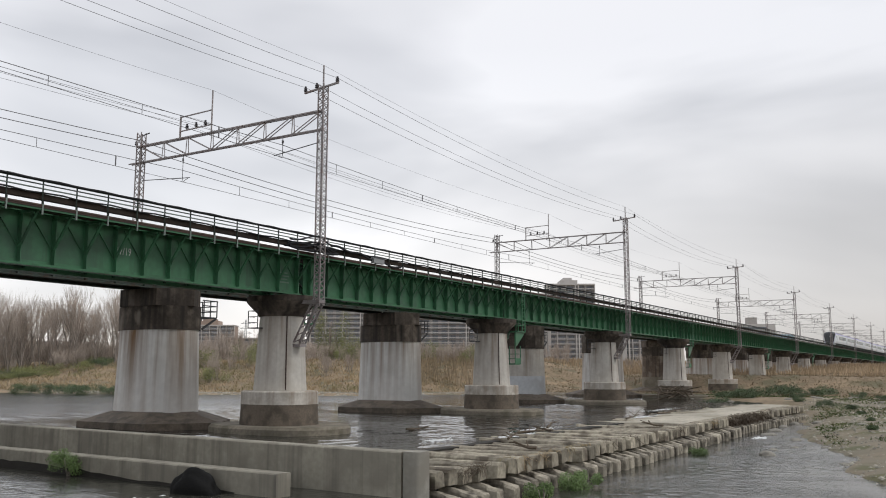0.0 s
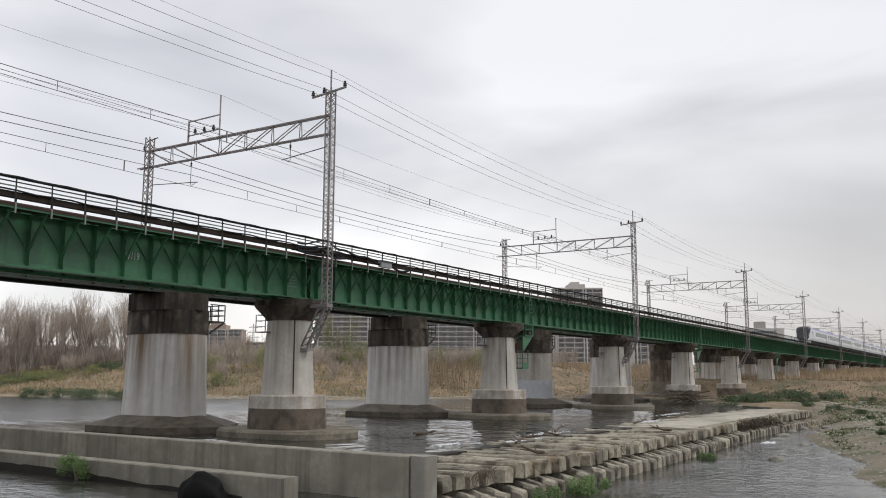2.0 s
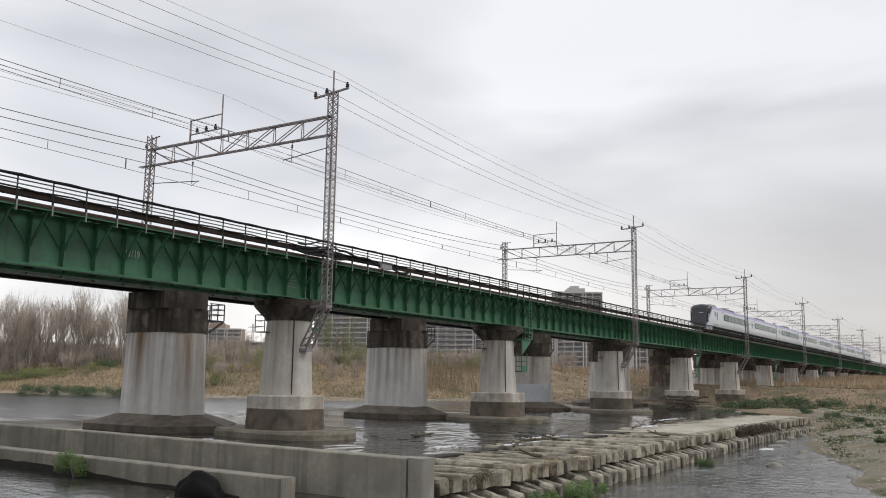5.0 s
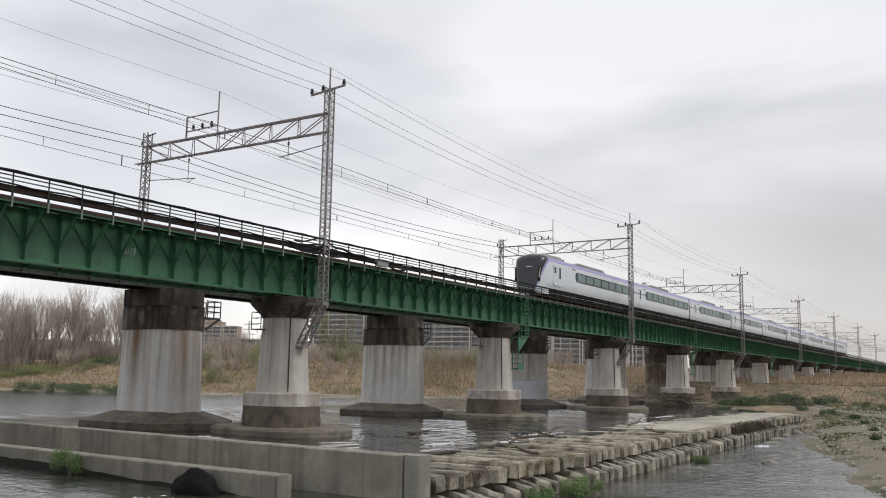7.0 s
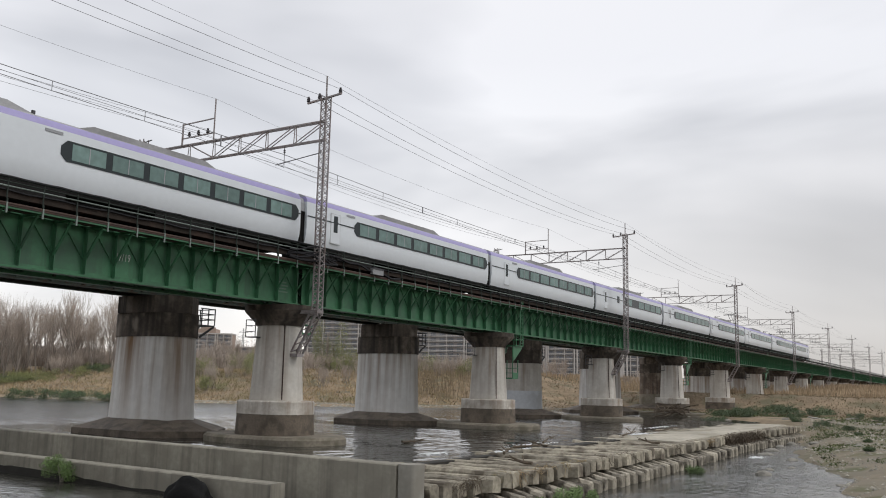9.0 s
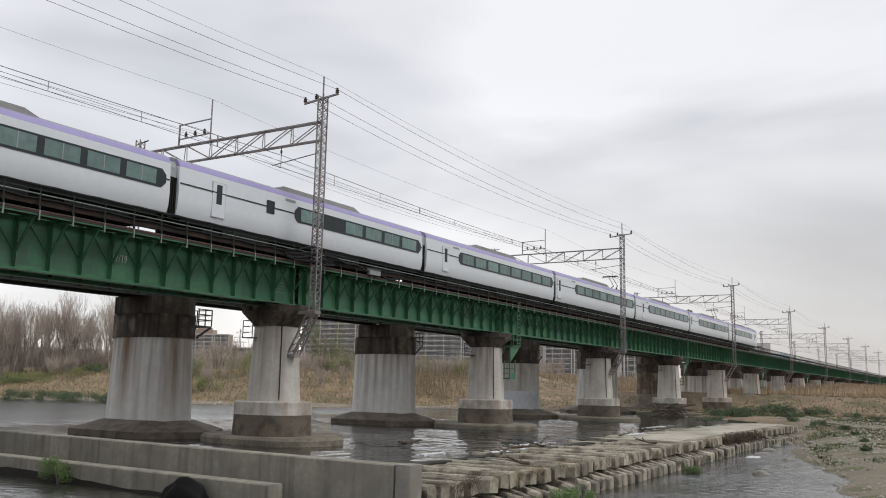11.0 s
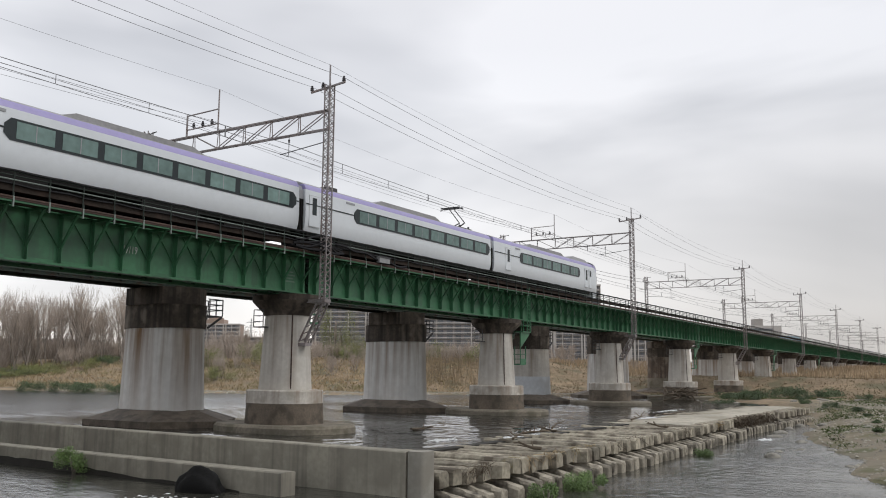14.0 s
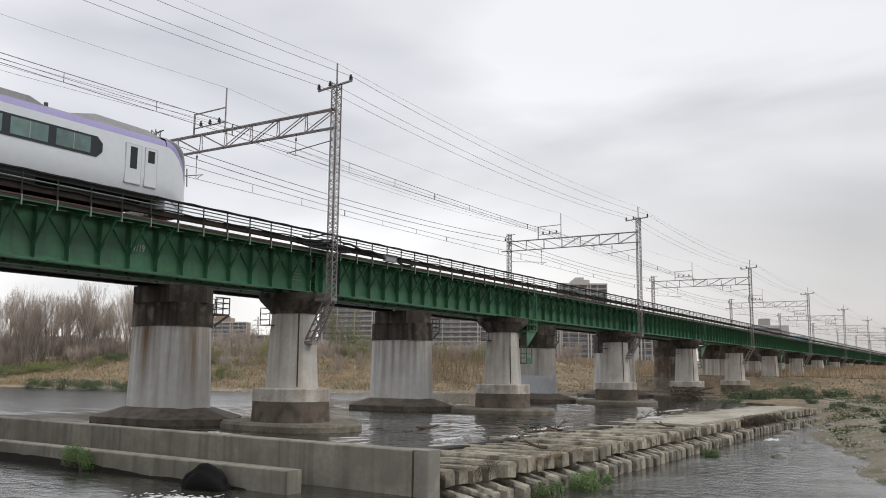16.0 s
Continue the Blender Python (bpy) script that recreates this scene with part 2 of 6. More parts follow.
PALE = material("pale_fitting", (0.20, 0.24, 0.22), 0.6, 0.1, 0.2, 4.0, 0.05)
WIRE = material("overhead_wire", (0.22, 0.22, 0.23), 0.5, 0.5, 0.1, 3.0, 0)
CERAMIC = material("brown_insulator", (0.035, 0.03, 0.035), 0.3, 0, 0.1, 3.0, 0)
TIMBER = material("bridge_timber", (0.045, 0.034, 0.027), 0.9, 0, 0.3, 3.0, 0.3)
PAINT_WHITE = material("white_marking", (0.6, 0.65, 0.6), 0.7, 0, 0.2, 4.0, 0)
PAINT_FAINT = material("faded_marking", (0.16, 0.27, 0.2), 0.7, 0, 0.3, 4.0, 0)
TRAIN_WHITE = material("train_white", (0.71, 0.75, 0.79), 0.28, 0, 0.03, 0.6, 0)
TRAIN_SEAM = material("train_seam", (0.5, 0.52, 0.54), 0.4, 0, 0.05, 0.8, 0)
TRAIN_PURPLE = material("train_purple", (0.36, 0.325, 0.59), 0.35, 0, 0.05, 0.8, 0)
TRAIN_DARK = material("train_face", (0.045, 0.047, 0.053), 0.14, 0, 0.1, 0.8, 0)
TRAIN_SMOKE = material("train_smoke_grey", (0.13, 0.13, 0.14), 0.3, 0, 0.1, 0.8, 0)
TRAIN_UNDER = material("train_underframe", (0.014, 0.013, 0.013), 0.85, 0, 0.3, 2.0, 0.1, spec=0.2)
TRAIN_BAND = material("train_window_band", (0.022, 0.03, 0.032), 0.15, 0, 0.1, 1.0, 0)
TRAIN_GLASS = material("train_glass", (0.155, 0.235, 0.22), 0.08, 0, 0.25, 0.5, 0)
TRAIN_ROOF = material("train_roof_grey", (0.30, 0.30, 0.31), 0.55, 0, 0.15, 1.0, 0.05)
TRAIN_GREY = material("train_grey", (0.33, 0.34, 0.36), 0.4, 0, 0.1, 1.0, 0)
LAMP = bpy.data.materials.new("lit_headlamp")
LAMP.use_nodes = True
LAMP.node_tree.nodes["Principled BSDF"].inputs["Emission Color"].default_value = (1.0, 0.97, 0.9, 1)
LAMP.node_tree.nodes["Principled BSDF"].inputs["Emission Strength"].default_value = 0.25
LAMP.node_tree.nodes["Principled BSDF"].inputs["Base Color"].default_value = (0.3, 0.3, 0.3, 1)
WATER_UP = water_material("river_water", (0.014, 0.016, 0.015), 0.05, 0.02, 0.06, 1.48)
WATER_LOW = water_material("pool_water", (0.035, 0.035, 0.029), 0.09, 0.045, 0.13, 1.5)
FOAM = material("white_water", (0.68, 0.70, 0.70), 0.5, 0, 0.2, 6.0, 0.6)


# ---- mesh building ----
class Geo:
    """Vertices and faces gathered for one mesh."""

    def __init__(self):
        self.v, self.f = [], []

    def add(self, verts, faces):
        k = len(self.v)
        self.v.extend(tuple(p) for p in verts)
        self.f.extend(tuple(i + k for i in q) for q in faces)
        return self

    def box(self, x0, x1, y0, y1, z0, z1):
        return self.add([(x, y, z) for z in (z0, z1) for x, y in ((x0, y0), (x1, y0), (x1, y1), (x0, y1))],
                        [(3, 2, 1, 0), (4, 5, 6, 7), (0, 1, 5, 4), (1, 2, 6, 5), (2, 3, 7, 6), (3, 0, 4, 7)])

    def bar(self, p, q, w, h=None, n=4, up=(0, 0, 1)):
        """A bar from p to q: flat-sided w by h, or round with n sides."""
        p, q = Vector(p), Vector(q)
        d = (q - p).normalized()
        u = Vector(up)
        if abs(d.dot(u)) > 0.98:
            u = Vector((0, 1, 0)) if abs(d.y) < 0.9 else Vector((1, 0, 0))
        s = d.cross(u).normalized()
        u = s.cross(d)
        h = w if h is None else h
        if n == 4:
            ring = [(-w / 2, -h / 2), (w / 2, -h / 2), (w / 2, h / 2), (-w / 2, h / 2)]
        else:
            ring = [(w / 2 * math.cos(6.2832 * i / n), w / 2 * math.sin(6.2832 * i / n)) for i in range(n)]
        self.loft([[p + s * a + u * b for a, b in ring], [q + s * a + u * b for a, b in ring]])
        return self

    def loft(self, rings, caps=True, closed=True):
        n = len(rings[0])
        faces = []
        for r in range(len(rings) - 1):
            for i in range(n if closed else n - 1):
                j = (i + 1) % n
                faces.append((r * n + i, r * n + j, (r + 1) * n + j, (r + 1) * n + i))
        if caps:
            faces += [tuple(range(n))[::-1], tuple(range((len(rings) - 1) * n, len(rings) * n))]
        return self.add([p for r in rings for p in r], faces)

    def tube(self, points, w, n=5):
        """One continuous tube through points that run mainly along x."""
        return self.loft([[(x, y + w / 2 * math.cos(6.2832 * i / n), z + w / 2 * math.sin(6.2832 * i / n)) for i in range(n)] for x, y, z in points])

    def line(self, points, w, n=4):
        for a, b in zip(points[:-1], points[1:]):
            self.bar(a, b, w, n=n)
        return self

    def mesh(self, name, mats, smooth=False):
        me = bpy.data.meshes.new(name)
        me.from_pydata(self.v, [], self.f)
        for m in mats if isinstance(mats, (list, tuple)) else [mats]:
            me.materials.append(m)
        bm = bmesh.new()
        bm.from_mesh(me)
        bmesh.ops.recalc_face_normals(bm, faces=bm.faces)
        bm.to_mesh(me)
        bm.free()
        if smooth:
            me.polygons.foreach_set("use_smooth", [True] * len(me.polygons))
            me.set_sharp_from_angle(angle=radians(38))
        return me


def part(name, geo, mat, parent, label="", smooth=False, at=None):
    """One mesh object under a thing or a part."""
    data = geo if isinstance(geo, bpy.types.Mesh) else geo.mesh(name, mat, smooth)
    ob = new(name, data)
    ob.parent = parent
    if at is not None:
        ob.matrix_basis = at if isinstance(at, Matrix) else Matrix.Translation(at)
    return tagged(ob, label)


def thing(name, at, label, category, group="", kind=""):
    ob = new(name)
    ob.empty_display_size = 0.2
    ob.matrix_basis = at if isinstance(at, Matrix) else Matrix.Translation(at)
    return tagged(ob, label, category, group, kind)


def solid(name, geo, mat, label, category, group="", kind="", smooth=False, at=None):
    ob = new(name, geo if isinstance(geo, bpy.types.Mesh) else geo.mesh(name, mat, smooth))
    if at is not None:
        ob.matrix_basis = at if isinstance(at, Matrix) else Matrix.Translation(at)
    return tagged(ob, label, category, group, kind)


def oval(a, b, z, n=28, power=2.0, cx=0.0, cy=0.0):
    """A rounded ring: half-length a along x, b along y."""
    out = []
    for i in range(n):
        c, s = math.cos(6.28319 * i / n), math.sin(6.28319 * i / n)
        out.append((cx + a * math.copysign(abs(c) ** (2 / power), c), cy + b * math.copysign(abs(s) ** (2 / power), s), z))
    return out


def blend(x, table):
    """Linear table look-up."""
    if x <= table[0][0]:
        return table[0][1]
    for (a, p), (b, q) in zip(table[:-1], table[1:]):
        if x <= b:
            return p + (q - p) * (x - a) / (b - a)
    return table[-1][1]


def smoothstep(a, b, x):
    t = min(1.0, max(0.0, (x - a) / (b - a)))
    return t * t * (3 - 2 * t)


# ---- ground and water ----
POOL = -1.15           # the lower pool; the river above the weir lies at 0
NEAR_Y, FAR_Y = 30.5, 39.3
FIRST_X, SPAN = 33.62, 22.81
SHORE = [(-400, 60), (-10, 60), (14, 86), (20, 92), (30, 103), (45, 104), (60, 97), (66, 86), (108, 72), (200, 60), (500, 40)]
BAR = [(-60, 10), (-6, 20), (3.2, 33), (5.0, 42), (7.2, 52), (10, 64), (13.5, 84), (40, 120)]


def ground_height(x, y):
    """The banks, the gravel bar and the river bed."""
    d = x - blend(y, SHORE)                      # past the far shore
    nz = noise.noise((x * 0.09, y * 0.09, 0)) * 0.5 + noise.noise((x * 0.35, y * 0.35, 3)) * 0.16
    side = 1 - smoothstep(48, 66, y)
    edge = x + 5 * noise.noise((x * 0.05, y * 0.06, 9))
    terrace = 2.1 * smoothstep(125, 139, edge) + 1.9 * smoothstep(142, 230, x)
    bank = -0.9 + 1.15 * smoothstep(-4, 3, d) + terrace * side + 4.6 * smoothstep(5, 48, d) * (1 - side)
    bank += nz * (0.25 + 0.6 * smoothstep(3, 25, d))
    if y < 16:                                   # below the weir
        e = x - blend(y, BAR) + 9.0 * noise.noise((x * 0.16, y * 0.08, 4.0)) * smoothstep(30, 40, x) * smoothstep(84, 70, x)
        low = POOL - 0.5 + 0.62 * smoothstep(-3, 1.0, e) + 0.5 * smoothstep(2, 18, e) + nz * 0.35 * smoothstep(-1, 5, e)
        low += 0.75 * smoothstep(68, 100, x) + terrace
        bank = low + (bank - low) * smoothstep(9, 16, y) if x > 78 else low
    near = smoothstep(9, 3, math.hypot(x * 0.8, y)) * 3.0 + smoothstep(4, -12, x) * 2.2
    if y > 14 and x < 30:
        bank = POOL - 0.6
    return bank + near


def ground_axis(lo, hi, inner_lo, inner_hi, step):
    out, s, v = [], step, inner_lo
    left = []
    while v > lo:
        v -= s
        s *= 1.25
        left.append(max(v, lo))
    out = left[::-1]
    v = inner_lo
    while v < inner_hi:
        out.append(v)
        v += step
    s = step
    while v < hi:
        out.append(v)
        v += s
        s *= 1.25
    return out + [hi]


gx, gy = ground_axis(-1500, 4000, -6, 210, 1.0), ground_axis(-1500, 4000, -10, 130, 1.0)
ground_geo = Geo()
ground_geo.v = [(x, y, ground_height(x, y)) for y in gy for x in gx]
nx = len(gx)
ground_geo.f = [(j * nx + i, j * nx + i + 1, (j + 1) * nx + i + 1, (j + 1) * nx + i) for j in range(len(gy) - 1) for i in range(nx - 1)]
GROUND = material("dry_river_bank", (0.26, 0.195, 0.125), 0.95, 0, 0.3, 0.3, 0.9, (0.15, 0.135, 0.08), 0.48, bump_scale=5.0)


def gravel_bar_tint(m):
    """Turns the earth to grey gravel on the bar below the weir."""
    n, l = m.node_tree.nodes, m.node_tree.links
    bsdf = n["Principled BSDF"]
    old = bsdf.inputs["Base Color"].links[0].from_socket
    geo, sep, rng, mixer = n.new("ShaderNodeNewGeometry"), n.new("ShaderNodeSeparateXYZ"), n.new("ShaderNodeMapRange"), n.new("ShaderNodeMixRGB")
    rng.inputs["From Min"].default_value, rng.inputs["From Max"].default_value = 19.0, 11.0
    spots, blend_in, moss = n.new("ShaderNodeTexNoise"), n.new("ShaderNodeMapRange"), n.new("ShaderNodeMixRGB")
    spots.inputs["Scale"].default_value, spots.inputs["Detail"].default_value = 0.5, 6.0
    blend_in.inputs["From Min"].default_value, blend_in.inputs["From Max"].default_value = 0.48, 0.62
    moss.inputs["Color1"].default_value, moss.inputs["Color2"].default_value = (0.215, 0.19, 0.145, 1), (0.105, 0.115, 0.055, 1)
    l.new(geo.outputs["Position"], spots.inputs["Vector"])
    l.new(spots.outputs["Fac"], blend_in.inputs["Value"])
    l.new(blend_in.outputs["Result"], moss.inputs["Fac"])
    l.new(moss.outputs["Color"], mixer.inputs["Color2"])
    l.new(geo.outputs["Position"], sep.inputs[0])
    l.new(sep.outputs["Y"], rng.inputs["Value"])
    top = n.new("ShaderNodeMath")
    top.operation = "MULTIPLY"
    top.inputs[1].default_value = 0.75
    dry, both = n.new("ShaderNodeMapRange"), n.new("ShaderNodeMath")
    dry.inputs["From Min"].default_value, dry.inputs["From Max"].default_value = 114.0, 96.0
    both.operation = "MULTIPLY"
    l.new(sep.outputs["X"], dry.inputs["Value"])
    l.new(dry.outputs["Result"], both.inputs[0])
    l.new(rng.outputs["Result"], both.inputs[1])
    l.new(both.outputs[0], top.inputs[0])
    l.new(top.outputs[0], mixer.inputs["Fac"])
    l.new(old, mixer.inputs["Color1"])
    l.new(mixer.outputs["Color"], bsdf.inputs["Base Color"])


gravel_bar_tint(GROUND)
solid("ground", ground_geo, GROUND, "dry grass and gravel river bank", "ground", kind="structure", smooth=True)


def sheet(x0, x1, y0, y1, z, thick=0.05):
    return Geo().box(x0, x1, y0, y1, z - thick, z)


def waves(xs, ys, slope, seed, heading, short, long):
    """Heights of a wind-rippled surface: crossing wave trains, stronger in some patches than in others."""
    rng = np.random.default_rng(seed)
    z, gust = np.zeros_like(xs), np.zeros_like(xs)
    for _ in range(26):
        length, a, p = rng.uniform(short, long), heading + rng.normal(0, 0.65), rng.uniform(0, 6.283)
        k = 6.2832 / length
        z += slope / k * np.sin(k * (xs * np.cos(a) + ys * np.sin(a)) + p + 0.6 * np.sin(0.35 * xs + 0.23 * ys + 3 * p))
    for _ in range(7):
        length, a, p = rng.uniform(7, 26), rng.uniform(0, 3.14), rng.uniform(0, 6.283)
        gust += np.sin(6.2832 / length * (xs * np.cos(a) * 0.5 + ys * np.sin(a)) + p)
    return z * (0.35 + 0.75 / (1 + np.exp(-1.6 * gust)))


def water_sheet(name, mat, label, left, xs, ys, z0, slope, seed, heading, short, long, calm):
    """A water surface on a grid; left(y) is its edge at the wall, past which xs counts in metres."""
    gxx, gyy = np.meshgrid(np.array(xs), np.array(ys))
    gxx = gxx + np.array([left(y) for y in ys])[:, None]
    zz = z0 + waves(gxx, gyy, slope, seed, heading, short, long) * calm(gxx, gyy)
    nr, nc = zz.shape
    idx = np.arange(nr * nc).reshape(nr, nc)
    quads = np.stack([idx[:-1, :-1], idx[:-1, 1:], idx[1:, 1:], idx[1:, :-1]], -1).reshape(-1, 4)
    me = bpy.data.meshes.new(name)
    me.from_pydata(np.stack([gxx, gyy, zz], -1).reshape(-1, 3).tolist(), [], quads.tolist())
    me.materials.append(mat)
    me.polygons.foreach_set("use_smooth", [True] * len(me.polygons))
    return solid(name, me, None, label, "water", kind="structure")


def steps(a, b, first, grow=1.0):
    out = [a]
    while out[-1] < b:
        out.append(out[-1] + first)
        first *= grow
    return out


water_sheet("water_upper", WATER_UP, "dark rippling river water above the weir", lambda y: blend(y, [(18.35, 22.6), (62, 25.2), (420, 25.2)]),
            steps(0, 84, 0.2) + [90, 100, 112], steps(18.35, 75, 0.19, 1.004) + steps(79, 420, 1.5, 1.3), 0.0, 0.021, 3, 1.15, 0.4, 1.5,
            lambda x, y: np.clip((95 - y) / 25, 0, 1))
water_sheet("water_lower", WATER_LOW, "grey rippled pool below the weir", lambda y: 0.0,
            steps(-30, 14, 4) + steps(18.5, 92, 0.15) + [100, 112], steps(-40, -9, 3) + steps(-5.5, 14.2, 0.15) + [14.9], POOL, 0.014, 8, 0.75, 0.3, 1.1,
            lambda x, y: np.clip((x - 16) / 6, 0, 1) * np.clip((y + 6) / 2, 0, 1))
solid("water_channel", sheet(-30, 21.9, 12.7, 120, -0.66), WATER_LOW, "grey water running in the side channel", "water", kind="structure")


# ---- weir and its walls ----
def quad_wall(p, q, thick, z0, z1, name="wall"):
    """An upright wall from p to q in plan, its face on the line and its thickness to the right of it, with eased top edges."""
    p, q = Vector(p), Vector(q)
    d = (q - p).normalized()
    s = Vector((d.y, -d.x))
    g, e = Geo(), 0.035
    prof = [(0, z0), (0, z1 - e), (e, z1), (thick - e, z1), (thick, z1 - e), (thick, z0)]
    n = max(2, int((q - p).length / 2))
    g.loft([[(*(p + d * ((q - p).length * k / n) + s * o), z) for o, z in prof] for k in range(n + 1)])
    return g


def weir_walls():
    w = thing("training_wall", (0, 0, 0), "tall grey concrete training wall beside the weir", "wall", kind="structure")
    low = POOL - 0.8
    part("wall_panel", quad_wall((21.68, 14.72), (24.6, 60), 0.6, low, 0.68), WALL, w)
    part("end_post", Geo().loft([oval(0.36, 0.3, z, 16, 5.0, 21.98, 14.38) for z in (low, 0.66, 0.70)]), MUDDY_PALE, w, "pale end post of the wall", smooth=True)
    low_wall = thing("low_wall", (0, 0, 0), "low concrete divider wall standing in the channel", "wall", kind="structure")
    part("wall_panel", quad_wall((19.75, 17.85), (21.0, 45), 0.6, low, 0.04), WALL, low_wall)
    band = []
    for k in range(49):                          # the wet foot of the wall, ragged along its upper edge
        y = 19.6 + 25.0 * k / 48
        x = 19.75 + 1.25 * (y - 17.85) / 27.15
        z = -0.60 + 0.10 * noise.noise((y * 0.5, 0, 2)) + 0.05 * noise.noise((y * 2.1, 0, 5)) + 0.22 * smoothstep(23, 30, y)
        band.append([(x - 0.006, y, low), (x - 0.006, y, z), (x + 0.01, y, z + 0.004), (x + 0.01, y, low)])
    part("wet_foot", Geo().loft(band), GAP_SHADE_WET, low_wall, "dark wet band at the waterline")
    solid("sill_wall", quad_wall((2.0, 12.6), (21.7, 12.6), 0.5, low, -0.66), WALL, "concrete sill at the foot of the channel", "wall", kind="structure")


weir_walls()


def weir():
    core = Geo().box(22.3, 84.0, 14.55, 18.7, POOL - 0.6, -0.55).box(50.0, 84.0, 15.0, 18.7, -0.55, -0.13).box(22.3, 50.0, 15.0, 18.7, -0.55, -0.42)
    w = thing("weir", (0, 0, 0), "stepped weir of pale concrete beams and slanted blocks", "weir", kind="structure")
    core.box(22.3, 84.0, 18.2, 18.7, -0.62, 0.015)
    # Shade of the gaps between beams is put into the core's colour.
    part("core", core, GAP_SHADE_WET, w, "wet concrete core under the beams, near-black for gap shade")
    rnd = random.Random(4)
    slab, rings = Geo(), []
    for i in range(46):
        x = 50.5 + 33.5 * i / 45
        y0, y1 = 14.75 + rnd.uniform(-0.1, 0.1), 19.0 + rnd.uniform(-0.5, 0.7)
        rings.append([(x, y0, -0.2), (x, y1, -0.2), (x, y1, 0.02 + rnd.uniform(-0.03, 0.02)), (x, (y0 + y1) / 2, 0.12 + rnd.uniform(-0.02, 0.02)), (x, y0, 0.095 + rnd.uniform(-0.02, 0.02))])
    slab.loft(rings)
    part("crest_slab", slab, CREST, w, "pale silted concrete crest")
    beams, blocks = [], []
    for k in range(6):
        g = Geo()
        L = 4.9 + 0.3 * k
        pts = []
        joint = rnd.uniform(0.35, 0.6)
        for i in range(12):
            u = i / 11
            y = L * u
            waist = 1 - 0.20 * math.sin(3.1416 * min(1.0, u / joint)) - 0.24 * math.sin(3.1416 * max(0.0, (u - joint) / (1 - joint)))
            wv, hh = (0.30 + rnd.uniform(-0.02, 0.02)) * waist, 0.27 + rnd.uniform(-0.015, 0.015)
            c, z = rnd.uniform(-0.02, 0.02), rnd.uniform(-0.02, 0.02) - 0.05 * (1 - waist)
            if i == 0:
                wv, hh = wv * 0.94, hh * 0.95
            pts.append([(c - wv, y, z - hh), (c + wv, y, z - hh), (c + wv, y, z + hh * 0.5), (c + wv * 0.74, y, z + hh * 0.88), (c + wv * 0.25, y, z + hh),
                        (c - wv * 0.25, y, z + hh), (c - wv * 0.74, y, z + hh * 0.88), (c - wv, y, z + hh * 0.5)])
            if i == 0:
                pts.append([(x, yy + 0.035, zz + (0.015 if zz > z else -0.015)) for x, yy, zz in pts[0]])
        g.loft(pts)
        beams.append(g.mesh("beam", BEAM))
        # a slanted foot block: a narrow neck that slopes down and flares into a squared nose
        j = lambda w: w + rnd.uniform(-0.015, 0.015)
        rings = []
        for y, hw, top, low in ((0.9, 0.12, -0.44, -0.72), (0.10, 0.13, -0.50, -0.80), (-0.20, 0.15, -0.58, -1.0), (-0.34, 0.25, -0.62, -1.4), (-0.68, 0.24, -0.68, -1.45), (-0.72, 0.20, -0.72, -1.45)):
            hw, top = j(hw), j(top)
            rings.append([(-hw, y, low), (hw, y, low), (hw, y, top - 0.09), (hw * 0.72, y, top), (-hw * 0.72, y, top), (-hw, y, top - 0.09)])
        blocks.append(Geo().loft(rings).mesh("block", BLOCK))
    x = 22.75
    while x < 84:
        y = 14.0 + 0.5 * math.sin(x * 0.13) * (1 if x > 60 else 0.3)
        rough = 1.0 + 1.6 * math.exp(-((x - 30) / 4) ** 2)
        m = pose(x, y + rnd.uniform(-0.12, 0.12) * rough, -0.215 + rnd.uniform(-0.035, 0.035) * rough, rnd.uniform(-1.2, 0.5), rnd.uniform(-4, 4) * rough, rnd.uniform(-1.5, 1.5) * rough)
        part("beam", beams[rnd.randrange(6)], None, w, at=m)
        m = pose(x + 0.05 + rnd.uniform(-0.05, 0.05) * rough, y + 0.06 + rnd.uniform(-0.06, 0.06) * rough, rnd.uniform(-0.04, 0.03) * rough, rnd.uniform(-2, 2), rnd.uniform(-3, 3) * rough, rnd.uniform(-3, 3) * rough)
        part("block", blocks[rnd.randrange(6)], None, w, at=m)
        x += 0.86 + rnd.uniform(-0.02, 0.04)


weir()


